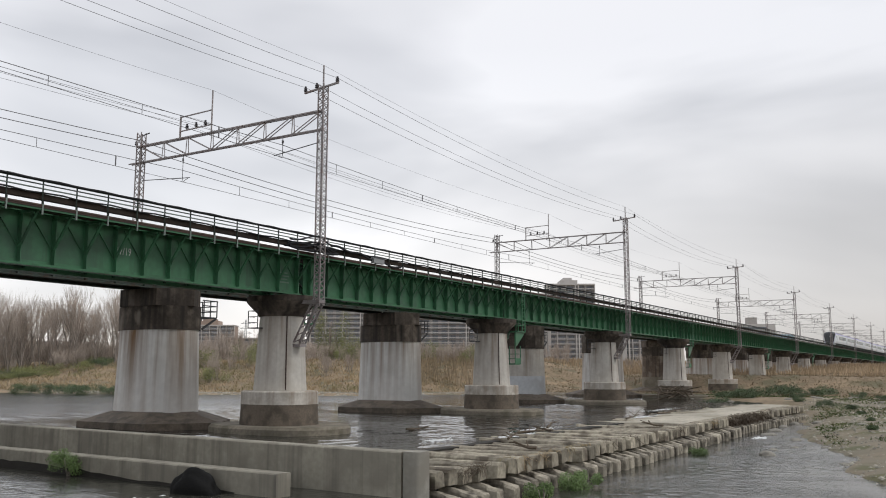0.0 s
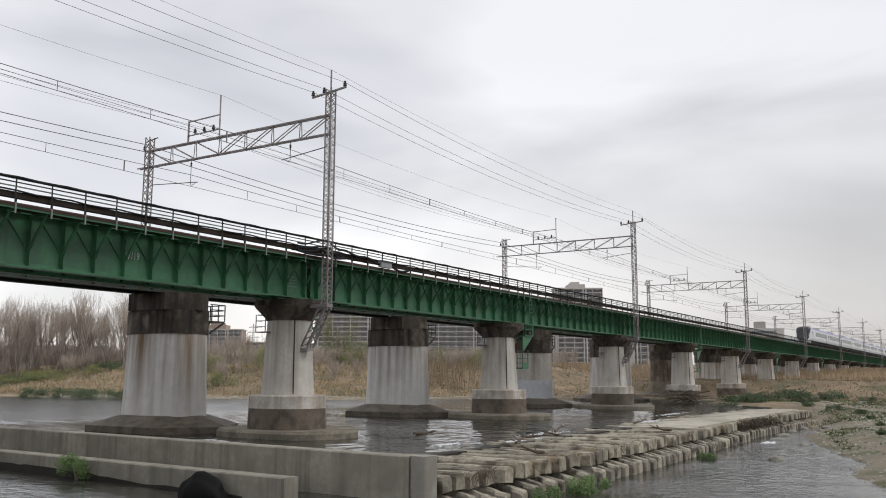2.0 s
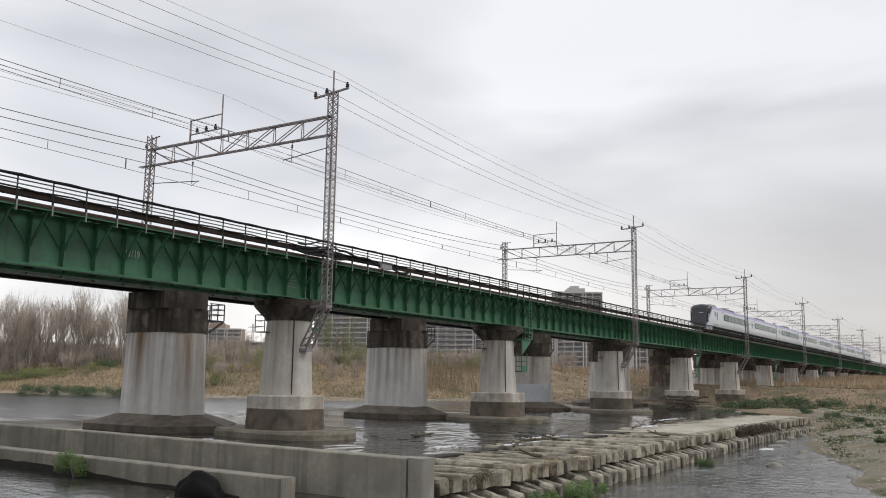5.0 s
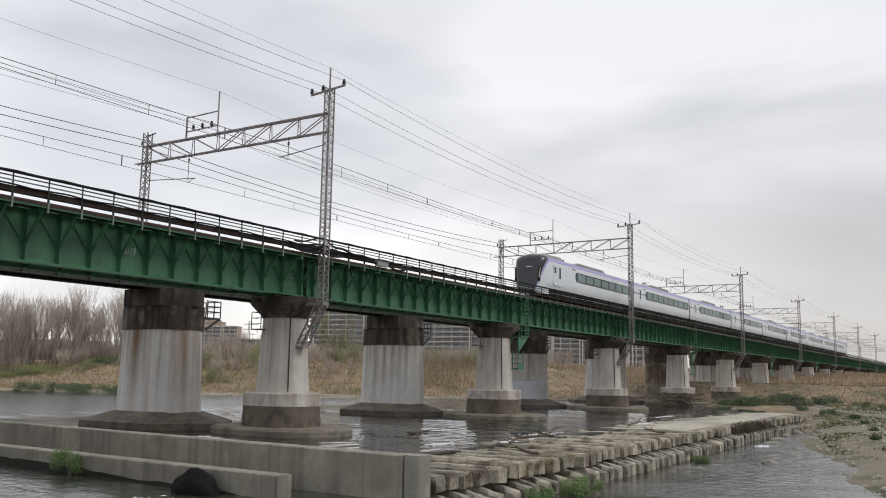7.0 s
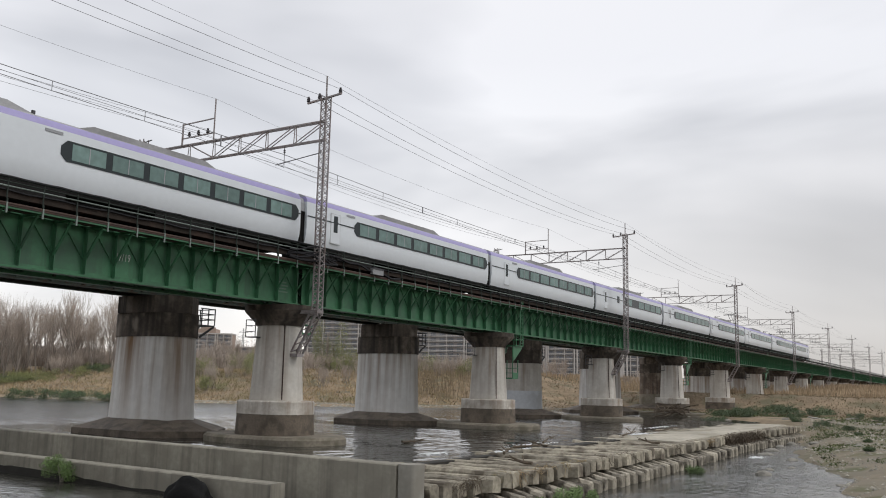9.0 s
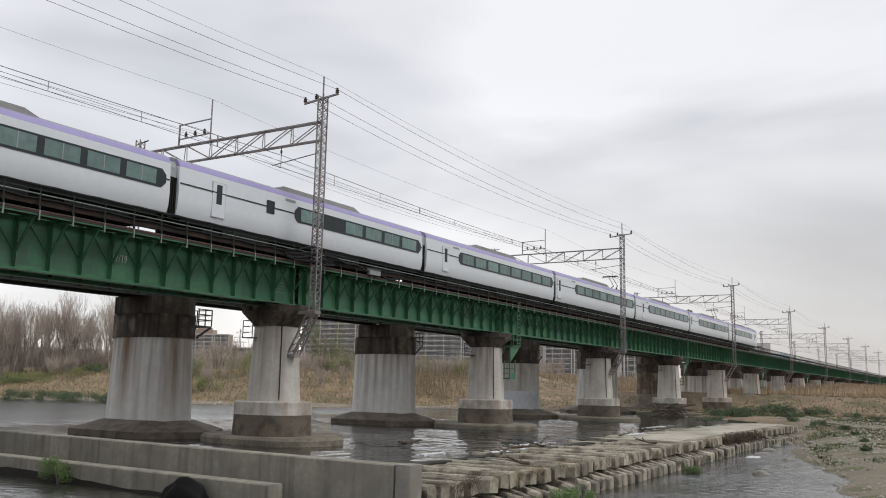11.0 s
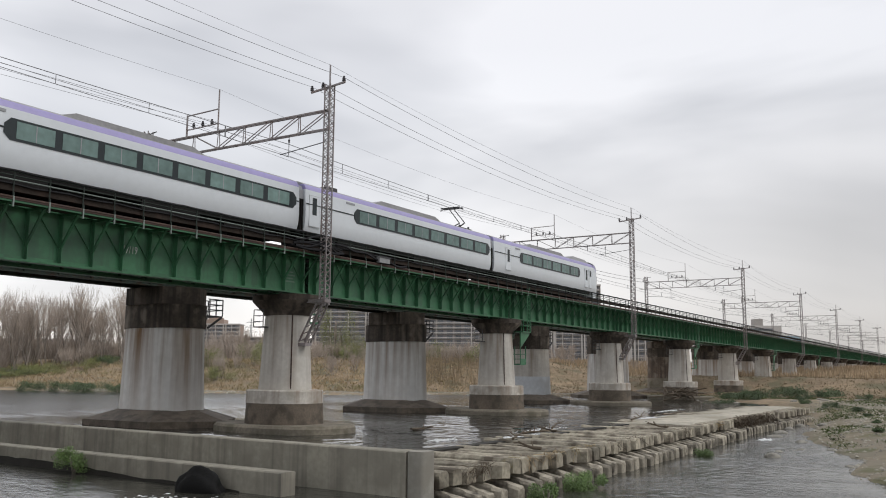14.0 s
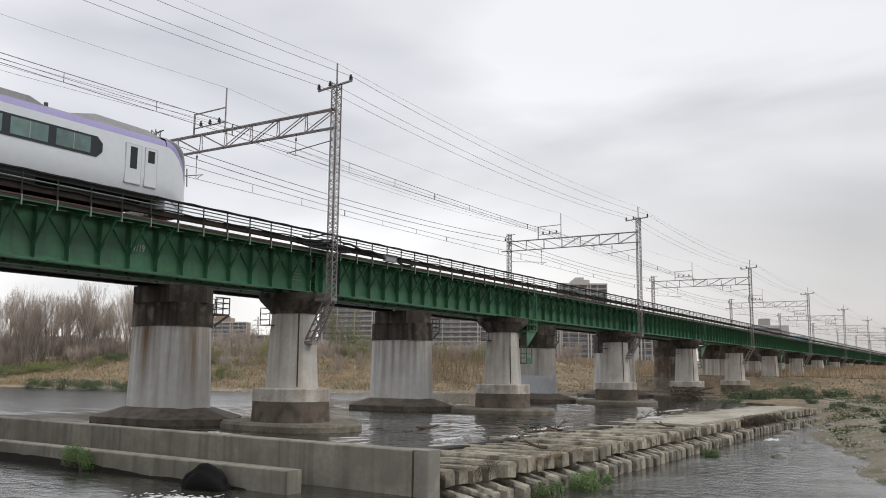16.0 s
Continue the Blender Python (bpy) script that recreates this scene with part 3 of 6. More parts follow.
# ---- the bridge ----
def near_pier_parts(t, plinth, rnd):
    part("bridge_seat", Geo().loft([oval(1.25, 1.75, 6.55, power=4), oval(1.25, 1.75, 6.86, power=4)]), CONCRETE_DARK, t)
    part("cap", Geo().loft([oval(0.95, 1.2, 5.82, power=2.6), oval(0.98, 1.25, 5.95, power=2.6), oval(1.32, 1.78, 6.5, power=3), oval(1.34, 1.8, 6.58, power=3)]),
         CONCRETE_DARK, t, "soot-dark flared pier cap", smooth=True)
    part("shaft", Geo().loft([oval(1.1 - 0.2 * s, 1.36 - 0.22 * s, 2.05 + 3.78 * s, power=2.6) for s in (0, 0.25, 0.5, 0.75, 1)]), CONCRETE, t, smooth=True)
    part("platform_floor", Geo().box(-1.3, -0.85, 0.45, 1.1, 5.2, 5.25), STEEL_DARK, t, "dark railed platform at the bearings")
    for zz in (5.5, 5.8, 6.1):
        part("rail", Geo().line([(-0.85, 1.1, zz), (-1.3, 1.1, zz), (-1.3, 0.45, zz)], 0.03), STEEL_DARK, t)
    for x, y in ((-1.3, 0.45), (-1.3, 1.1)):
        part("rail_post", Geo().bar((x, y, 5.2), (x, y, 6.1), 0.035), STEEL_DARK, t)
    part("green_platform", Geo().box(0.9, 1.9, -0.5, 0.8, 5.5, 5.58), GREEN, t, "small green platform floor")
    for y in (-0.4, 0.7):
        part("green_bracket", Geo().bar((0.95, y, 4.8), (1.85, y, 5.5), 0.09), GREEN, t)
    for zz in (6.0, 6.4):
        part("green_rail", Geo().line([(1.0, -0.5, zz), (1.9, -0.5, zz), (1.9, 0.8, zz)], 0.05), GREEN, t)
    for x, y in ((1.2, -0.5), (1.9, -0.5), (1.9, 0.15), (1.9, 0.8)):
        part("green_post", Geo().bar((x, y, 5.58), (x, y, 6.4), 0.05), GREEN, t)
    part("drain_line", Geo().bar((-0.70, -0.98, 5.85), (-0.79, -1.08, 2.12), 0.04, 0.05), RUST, t, "dark drain line down the shaft")
    if plinth:
        part("plinth", Geo().loft([oval(1.65, 1.95, 1.4, power=2.5), oval(1.65, 1.95, 2.0, power=2.5), oval(1.6, 1.9, 2.06, power=2.5)]), CONCRETE_PLINTH, t, "pale upper plinth stained with rust", smooth=True)
        part("plinth_base", Geo().loft([oval(1.7, 2.0, 0.2, power=2.5), oval(1.64, 1.94, 1.4, power=2.5)]), CONCRETE_WET, t, "dark wet plinth base", smooth=True)
        part("footing", Geo().loft([oval(2.55, 3.9, -0.9, power=2.5), oval(2.55, 3.9, 0.26, power=2.5), oval(2.45, 3.8, 0.38, power=2.5)]), MUDDY, t, "low oval footing slab", smooth=True)
    else:
        part("plinth", Geo().loft([oval(1.2, 1.5, -0.9, power=2.6), oval(1.1, 1.36, 2.06, power=2.6)]), CONCRETE, t, smooth=True)


def near_pier():
    rnd = random.Random(1)
    label = "pale concrete bridge pier with dark cap"
    a = thing("bridge_pier", (FIRST_X + 0.2, NEAR_Y, 0), label + " footed in the river", "pier", "piers of the near track")
    near_pier_parts(a, True, rnd)
    b = thing("bridge_pier", (FIRST_X + 0.2 + 5 * SPAN, NEAR_Y, 0), label + " on the dry bank", "pier", "piers of the near track")
    near_pier_parts(b, False, rnd)
    for k in range(-1, 20):
        if k not in (0, 5):
            copy_thing(a if k < 5 else b, Matrix.Translation((FIRST_X + 0.2 + k * SPAN, NEAR_Y, 0)))


def far_pier(k, label, shafts):
    """A pier of the far track at span joint k; shafts are its bands of lower and upper height and material."""
    t = thing("river_pier", (FIRST_X - 0.2 + k * SPAN, FAR_Y, 0), label, "pier", "piers of the far track")
    hexa = lambda a, b, z: [(-a, -b * 0.55, z), (0, -b, z), (a, -b * 0.55, z), (a, b * 0.55, z), (0, b, z), (-a, b * 0.55, z)]
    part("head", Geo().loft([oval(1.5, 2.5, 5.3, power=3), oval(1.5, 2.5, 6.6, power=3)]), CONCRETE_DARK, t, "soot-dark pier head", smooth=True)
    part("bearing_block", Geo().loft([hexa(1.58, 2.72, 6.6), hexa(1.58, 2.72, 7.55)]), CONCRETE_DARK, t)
    for z0, z1, mat in shafts:
        levels = [z0 + (z1 - z0) * i / 2 for i in range(3)]
        part("shaft", Geo().loft([oval(1.6 - 0.027 * (z - 0.8), 2.62 - 0.033 * (z - 0.8), z, power=2.7) for z in levels]), mat, t, smooth=True)
    part("footing", Geo().loft([hexa(3.0, 5.0, -0.8), hexa(3.0, 5.0, 0.34), hexa(1.75, 2.9, 0.86)]), CONCRETE_WET, t, "dark sloped hexagonal footing")
    plat = Geo().box(1.4, 2.5, -1.9, -0.7, 6.05, 6.12)
    for y in (-1.9, -0.7):
        plat.bar((1.4, y, 5.4), (2.45, y, 6.05), 0.1)
    part("inspection_platform", plat, STEEL_DARK, t, "small dark steel inspection platform")
    for z in (6.45, 6.75, 7.05):
        part("rail", Geo().line([(1.4, -1.9, z), (2.5, -1.9, z), (2.5, -0.7, z), (1.4, -0.7, z)], 0.05), STEEL_DARK, t)
    for x, y in ((1.5, -1.9), (2.5, -1.9), (2.5, -0.7), (2.0, -1.9)):
        part("rail_post", Geo().bar((x, y, 6.1), (x, y, 7.05), 0.05), STEEL_DARK, t)
    return t


near_pier()
rust_pier = far_pier(0, "wide grey concrete pier with rust streaks and dark head", [(0.8, 5.3, CONCRETE_RUST)])
far_pier(2, "wide concrete pier, stained above and washed pale below", [(0.8, 2.6, WASHED), (2.6, 5.3, CONCRETE)])
far_pier(4, "wide concrete pier sooted dark brown down to its foot", [(0.8, 2.3, MUDDY), (2.3, 5.3, SOOT_SHAFT)])
for k in (-1, 1, 3, *range(5, 20)):
    copy_thing(rust_pier, Matrix.Translation((FIRST_X - 0.2 + k * SPAN, FAR_Y, 0)))

JOINT_X, BAY = 34.45, 1.392        # where the near girders meet over the first pier; spacing of their brackets
BAYS = [0.5 + BAY * i for i in range(16)] + [SPAN - 0.5]
WEB_Y, EDGE_Y = -0.9, -2.25       # from the track's centre line
TRACK_Y = 30.72


def girder_span(bays):
    """One span of the near bridge, from x = 0 to SPAN, z from the river; bays are the places of its brackets."""
    t = thing("plate_girder_span", (JOINT_X, TRACK_Y, 0), "green riveted plate girder bridge span", "bridge span", "spans of the near bridge")
    gap = 0.15
    for s in (1, -1):
        y = WEB_Y * s
        # The inner web takes the green darkened for under-deck shade.
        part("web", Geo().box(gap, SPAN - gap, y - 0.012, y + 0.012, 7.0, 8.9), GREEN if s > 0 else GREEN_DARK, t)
        part("bottom_flange", Geo().box(gap, SPAN - gap, y - 0.2, y + 0.2, 6.95, 7.0).box(gap + 3, SPAN - gap - 3, y - 0.19, y + 0.19, 6.92, 6.95), GREEN, t)
        part("top_flange", Geo().box(gap, SPAN - gap, y - 0.2, y + 0.2, 8.9, 8.95), GREEN, t)
        part("flange_angle", Geo().box(gap, SPAN - gap, y - 0.13, y + 0.13, 7.0, 7.025).box(gap, SPAN - gap, y - 0.03, y + 0.03, 7.0, 7.13), GREEN, t)
    yw = WEB_Y - 0.012
    post = Geo().box(-0.05, 0.05, -0.02, 0, 7.02, 8.9).box(-0.015, 0.015, -0.24, -0.02, 7.02, 8.9).mesh("stiffener", GREEN)
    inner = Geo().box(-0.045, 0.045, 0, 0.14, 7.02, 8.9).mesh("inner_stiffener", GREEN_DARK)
    strut = Geo().bar((0, -0.1, 7.55), (0, EDGE_Y - yw + 0.25, 8.82), 0.09, 0.07).add(
        [(0.01, -0.02, 7.3), (0.01, -0.16, 7.35), (0.01, -0.34, 7.8), (0.01, -0.02, 7.8)], [(0, 1, 2, 3)]).mesh("strut", GREEN)
    arm = Geo().box(-0.05, 0.05, EDGE_Y - yw, 0.0, 8.80, 8.90).mesh("bracket_arm", GREEN)
    # Thin bar added on the web where the strut's soft shadow falls.
    shadow_bar = Geo().bar((-0.66 * BAY, -0.03, 8.8), (0, -0.03, 7.6), 0.045, 0.03).mesh("web_brace", GREEN)
    clip = Geo().box(-0.03, 0.03, -0.05, 0.0, -0.22, 0.16).mesh("bracket_end", PALE)
    for i, x in enumerate(bays):
        part("stiffener", post, None, t, at=(x, yw, 0))
        part("inner_stiffener", inner, None, t, at=(x, -yw - 0.14, 0))
        part("strut", strut, None, t, at=(x, yw, 0))
        part("bracket_arm", arm, None, t, at=(x, yw, 0))
        part("bracket_end", clip, None, t, "", at=(x, EDGE_Y - 0.02, 8.86))
        if i:
            part("web_brace", shadow_bar, None, t, at=(x, yw, 0))
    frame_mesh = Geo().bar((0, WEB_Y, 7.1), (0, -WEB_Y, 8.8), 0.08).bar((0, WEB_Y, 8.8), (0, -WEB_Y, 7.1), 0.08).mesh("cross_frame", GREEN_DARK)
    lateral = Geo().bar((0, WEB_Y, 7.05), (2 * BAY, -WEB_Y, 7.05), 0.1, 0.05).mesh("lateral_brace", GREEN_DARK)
    for a, x in enumerate(bays[::2]):
        part("cross_frame", frame_mesh, None, t, at=(x, 0, 0))
        if a < 8 and x + 2 * BAY < SPAN:
            part("lateral_brace", lateral, None, t, at=(x, 0, 0))
    return t


def walkway_span(bays):
    """Walkway boards, edge pipes, cable trunk and handrail of one span."""
    t = thing("walkway_span", (JOINT_X, TRACK_Y, 0), "narrow rust-brown steel walkway with cable trunk along the girder", "walkway", "walkways of the near bridge")
    part("walkway_grating", Geo().box(0, SPAN, EDGE_Y + 0.05, EDGE_Y + 0.95, 8.905, 8.94), RUST, t)
    part("edge_pipe", Geo().bar((0, EDGE_Y, 8.97), (SPAN, EDGE_Y, 8.97), 0.13, n=8), RUST, t, "rust-brown pipe along the edge")
    part("edge_angle", Geo().box(0, SPAN, EDGE_Y - 0.02, EDGE_Y + 0.06, 8.82, 8.905), GREEN, t)
    part("fascia", Geo().box(0, SPAN, EDGE_Y - 0.05, EDGE_Y - 0.022, 8.89, 9.0), RUST, t, "rust-brown fascia strip")
    part("inner_pipe", Geo().bar((0, EDGE_Y + 0.3, 9.0), (SPAN, EDGE_Y + 0.3, 9.0), 0.12, n=8), RUST, t)
    part("cable_trunk", Geo().box(0, SPAN, EDGE_Y + 0.12, EDGE_Y + 0.34, 9.22, 9.44), TRUNK, t, "dark cable trunk")
    sag = Geo()
    pts = [(SPAN * i / 32, EDGE_Y + 0.06, 9.46 + 0.03 * math.sin(i * 1.9)) for i in range(33)]
    sag.tube(pts, 0.07)
    part("cable", sag, CABLE, t, "slack black cable")
    t2 = thing("handrail", (JOINT_X, TRACK_Y, 0), "grey steel pipe handrail with black cable along its top", "railing", "handrails of the near bridge")
    post = Geo().bar((0, 0, 8.9), (0, 0, 9.88), 0.06, n=6).box(-0.03, 0.03, -0.06, 0.0, 8.75, 9.15).mesh("post", RAIL_GREY)
    for x in bays:
        part("post", post, None, t2, at=(x, EDGE_Y, 0))
    part("top_rail", Geo().bar((0, EDGE_Y, 9.88), (SPAN, EDGE_Y, 9.88), 0.055, n=6), RAIL_GREY, t2)
    part("middle_rail", Geo().bar((0, EDGE_Y, 9.60), (SPAN, EDGE_Y, 9.60), 0.055, n=6), PALE, t2)
    part("upper_rail", Geo().bar((0, EDGE_Y + 0.03, 9.76), (SPAN, EDGE_Y + 0.03, 9.76), 0.05, n=6), RAIL_GREY, t2)
    top = Geo().tube([(SPAN * i / 36, EDGE_Y - 0.03, 9.94 - 0.025 * abs(math.sin(i * 3.14159 / 3))) for i in range(37)], 0.085)
    part("top_cable", top, CABLE, t2, "black cable tied along the top rail")
    return t, t2


def track_span(y, z, name_group):
    t = thing("track_span", (FIRST_X, y, z), "steel rails on dark timber bridge sleepers", "track", name_group)
    for s in (-0.555, 0.555):
        r = Geo().box(0, SPAN, s - 0.065, s + 0.065, 0.0, 0.02).box(0, SPAN, s - 0.012, s + 0.012, 0.02, 0.12).box(0, SPAN, s - 0.035, s + 0.035, 0.12, 0.16)
        part("rail", r, RUST, t)
    g = Geo().box(-0.11, 0.11, -1.2, 1.2, -0.23, 0.0).mesh("sleeper", TIMBER)
    for i in range(36):
        part("sleeper", g, None, t, at=(0.3 + i * SPAN / 36, 0, 0))
    return t


def far_span():
    t = thing("far_girder_span", (FIRST_X, FAR_Y, 0), "dark green plate girder span of the far track", "bridge span", "spans of the far bridge")
    for s in (1, -1):
        y = 0.95 * s
        part("web", Geo().box(0.1, SPAN - 0.1, y - 0.012, y + 0.012, 7.6, 8.95), FAR_GREEN, t)
        part("bottom_flange", Geo().box(0.1, SPAN - 0.1, y - 0.2, y + 0.2, 7.55, 7.6), FAR_GREEN, t)
        part("top_flange", Geo().box(0.1, SPAN - 0.1, y - 0.2, y + 0.2, 8.95, 9.0), FAR_GREEN, t)
    post = Geo().box(-0.05, 0.05, -0.15, 0, 7.6, 8.95).mesh("stiffener", FAR_GREEN)
    for i in range(13):
        part("stiffener", post, None, t, at=(0.4 + i * (SPAN - 0.8) / 12, -0.96, 0))
    part("walkway", Geo().box(0, SPAN, -2.2, 2.2, 9.0, 9.06), RUST, t)
    return t


def bridge():
    flipped = [SPAN - x for x in BAYS[::-1]]
    near = [girder_span(BAYS), *walkway_span(BAYS)]
    bank = [girder_span(flipped), *walkway_span(flipped)]
    for ob in bank:                              # the spans before the first pier have their short bay at the other end
        copy_thing(ob, Matrix.Translation((JOINT_X - 2 * SPAN, TRACK_Y, 0)))
        ob.matrix_basis = Matrix.Translation((JOINT_X - SPAN, TRACK_Y, 0))
    for ob in near:
        for k in range(1, 19):
            copy_thing(ob, Matrix.Translation((JOINT_X + k * SPAN, TRACK_Y, 0)))
    for ob in (track_span(TRACK_Y, 9.18, "track of the near bridge"), far_span()):
        base = ob.matrix_basis.translation.copy()
        for k in range(-2, 19):
            if k:
                copy_thing(ob, Matrix.Translation((base.x + k * SPAN, base.y, base.z)))


bridge()


# ---- masts, gantries and wires ----
MAST_Y, FAR_MAST_Y = 27.9, 41.9


def lattice(g, x, y, z0, z1, w, n, r=0.05):
    """Four corner angles and zigzag lacing."""
    for sx in (-1, 1):
        for sy in (-1, 1):
            g.bar((x + sx * w / 2, y + sy * w / 2, z0), (x + sx * w / 2, y + sy * w / 2, z1), r)
    for i in range(n):
        a, b = z0 + (z1 - z0) * i / n, z0 + (z1 - z0) * (i + 1) / n
        s = 1 if i % 2 else -1
        for k in (-1, 1):
            g.bar((x - s * w / 2, y + k * w / 2, a), (x + s * w / 2, y + k * w / 2, b), r * 0.7)
            g.bar((x + k * w / 2, y - s * w / 2, a), (x + k * w / 2, y + s * w / 2, b), r * 0.7)


def insulator(g, x, y, z):
    for dz, w in ((0.0, 0.08), (0.06, 0.2), (0.12, 0.1), (0.16, 0.18), (0.22, 0.08), (0.26, 0.12)):
        g.bar((x, y, z + dz), (x, y, z + dz + 0.06), w, n=8)


def portal():
    """A catenary portal: near and far lattice masts with a truss across both tracks. Origin at the near mast's foot line."""
    t = thing("catenary_portal", (FIRST_X, 0, 0), "grey steel lattice catenary portal across both tracks", "catenary portal", "catenary portals along the bridge")
    g = Geo()
    lattice(g, 0, MAST_Y, 6.3, 17.8, 0.36, 52)
    part("near_mast", g, MAST, t, "slender lattice mast rising outside the girder")
    g = Geo()
    for sx in (-0.2, 0.2):
        g.bar((sx, MAST_Y - 0.16, 6.5), (sx, MAST_Y + 1.05, 4.3), 0.07)
        g.bar((sx, MAST_Y + 0.2, 6.6), (sx, MAST_Y + 1.4, 4.5), 0.07)
        for i in range(6):
            a, b = i / 6, (i + 1) / 6
            g.bar((sx, MAST_Y - 0.16 + 1.21 * a, 6.5 - 2.2 * a), (sx, MAST_Y + 0.2 + 1.2 * b, 6.6 - 2.1 * b), 0.04)
            g.bar((-sx, MAST_Y - 0.16 + 1.21 * a, 6.5 - 2.2 * a), (sx, MAST_Y - 0.16 + 1.21 * b, 6.5 - 2.2 * b), 0.04)
    g.box(-0.24, 0.24, MAST_Y + 0.95, MAST_Y + 1.7, 4.26, 4.42)
    part("mast_foot", g, MAST, t, "slanted lattice foot bracketed to the pier")
    part("mast_shoe", Geo().box(-0.24, 0.24, MAST_Y - 0.22, MAST_Y + 1.3, 6.42, 6.58), MAST, t)
    g = Geo()
    lattice(g, 0, FAR_MAST_Y, 8.6, 17.25, 0.36, 24)
    part("far_mast", g, MAST, t)
    g = Geo()
    n, z1, z0 = 7, 16.4, 15.4
    for sx in (-0.11, 0.11):
        g.bar((sx, MAST_Y, z1), (sx, FAR_MAST_Y + 0.2, z1), 0.075)
        g.bar((sx, MAST_Y, z0), (sx, FAR_MAST_Y + 0.9, z0), 0.06)
        for i in range(n):
            a, b = MAST_Y + 14.0 * i / n, MAST_Y + 14.0 * (i + 1) / n
            if i < 4:
                g.bar((sx, a, z1), (sx, b, z0), 0.04)
                g.bar((sx, b, z0), (sx * 0.4, b, z1), 0.035)
            else:
                g.bar((sx, a, z0), (sx, b, z1), 0.04)
                g.bar((sx, b, z0), (sx * 0.4, b, z1), 0.035)
    for i in range(n + 1):
        y = MAST_Y + 14.0 * i / n
        g.bar((-0.11, y, z1), (0.11, y, z1), 0.04).bar((-0.11, y, z0), (0.11, y, z0), 0.04)
    part("cross_truss", g, MAST, t, "flat lattice truss beam")
    g = Geo().bar((0, MAST_Y - 1.0, 17.75), (0, MAST_Y + 1.25, 17.55), 0.09).bar((0, MAST_Y, 17.2), (0, MAST_Y, 18.85), 0.09, n=6)
    part("crossarm", g, MAST, t)
    for y in (-0.92, 0.45, 1.2):
        g = Geo()
        insulator(g, 0, MAST_Y + y, 17.68 - 0.08 * y)
        part("pin_insulator", g, CERAMIC, t, "dark pin insulator")
    g = Geo().bar((0, 38.55, 16.4), (0, 38.55, 17.75), 0.08).bar((0, 36.0, 16.4), (0, 36.0, 18.9), 0.06)
    g.bar((0, 38.55, 17.7), (0, 36.0, 17.75), 0.06).bar((0, 38.55, 16.85), (0, 36.0, 16.9), 0.06)
    part("feeder_frame", g, MAST, t)
    for y in (38.0, 37.25, 36.5):
        g = Geo()
        insulator(g, 0, y, 16.9)
        part("feeder_insulator", g, CERAMIC, t)
    for y, s in ((30.6, -1), (38.2, 1)):
        g = Geo()
        m = MAST_Y + 0.2 if s < 0 else FAR_MAST_Y - 0.2
        low = 0.0 if s < 0 else 0.45
        g.bar((0, y, 15.4), (0, y, 14.35 - low), 0.035, n=6)
        g.bar((0, m, 14.75 - low), (0, y + 0.6 * s * -1, 14.45 - low), 0.05, n=6)
        g.bar((0, y - 0.5 * s, 14.46 - low), (0, y, 14.25 - low), 0.03, n=6)
        part("pull_off_arm", g, STEEL_DARK, t)
    for y in (30.6, 38.2):
        g = Geo()
        for dz, w in ((0.0, 0.05), (0.05, 0.12), (0.10, 0.06), (0.14, 0.12), (0.19, 0.05)):
            g.bar((0, y, 15.0 + dz), (0, y, 15.05 + dz), w, n=8)
        part("hanger_insulator", g, CERAMIC, t)
    g = Geo().bar((0, FAR_MAST_Y - 0.7, 17.15), (0, FAR_MAST_Y + 0.4, 17.0), 0.05)
    insulator(g, 0, FAR_MAST_Y + 0.45, 16.5)
    part("feeder_bracket", g, STEEL_DARK, t)
    for k in range(-1, 9):
        if k:
            copy_thing(t, Matrix.Translation((FIRST_X + k * 2 * SPAN, 0, 0)))


portal()


def wires():
    def run(y, z, sag, r, label, droppers=None):
        g = Geo()
        every = []
        for k in range(-1, 8):
            x0 = FIRST_X + k * 2 * SPAN
            pts = []
            for i in range(13):
                u = i / 12
                pts.append((x0 + u * 2 * SPAN, y, z - 4 * sag * u * (1 - u)))
            every += pts if k == -1 else pts[1:]
        g.tube(every, r)
        return solid("overhead_wire", g, WIRE, label, "wire", "overhead wires")

    for y, z in ((26.98, 18.0), (28.35, 17.9), (29.1, 17.85)):
        run(y, z, 0.75, 0.022, "thin high-voltage line on pin insulators")
    run(MAST_Y, 18.85, 0.6, 0.014, "thin earth wire on the mast tips")
    run(36.0, 18.9, 0.6, 0.014, "thin earth wire on the truss spike")
    for y in (38.0, 37.25, 36.5):
        run(y, 17.15, 0.7, 0.018, "feeder wire above the truss")
    for y, z in ((42.35, 16.9), (42.35, 16.45)):
        run(y, z, 0.6, 0.048, "feeder cable beside the far mast")
    for y in (30.6, 38.2):
        low = 0.0 if y < 35 else 0.45
        run(y, 14.95 - low, 0.35, 0.035, "taut steel catenary messenger wire")
        if not low:
            run(y, 14.62, 0.22, 0.022, "thin auxiliary catenary wire")
        run(y, 14.28 - low, 0.03, 0.03, "bare copper contact wire above the track")
        g = Geo()
        for k in range(-1, 8):
            for i in range(1, 10):
                u = i / 10
                x = FIRST_X + (k + u) * 2 * SPAN
                g.bar((x, y, 14.27 - low), (x, y, 14.95 - low - 1.4 * u * (1 - u)), 0.02 if i % 3 else 0.05)
        solid("wire_droppers", g, WIRE, "short droppers between catenary wires", "wire", kind="stuff")


wires()


# ---- the train ----
RAIL_Z = 9.35
CAR = 20.5
SIDE = [(1.30, 0.85), (1.40, 1.15), (1.43, 1.6), (1.42, 2.3), (1.38, 3.04)]        # half-width and height over the rail
STRIPE = [(1.38, 3.04), (1.33, 3.2), (1.24, 3.33)]
ROOF = [(1.24, 3.33), (0.8, 3.52), (0.0, 3.6)]


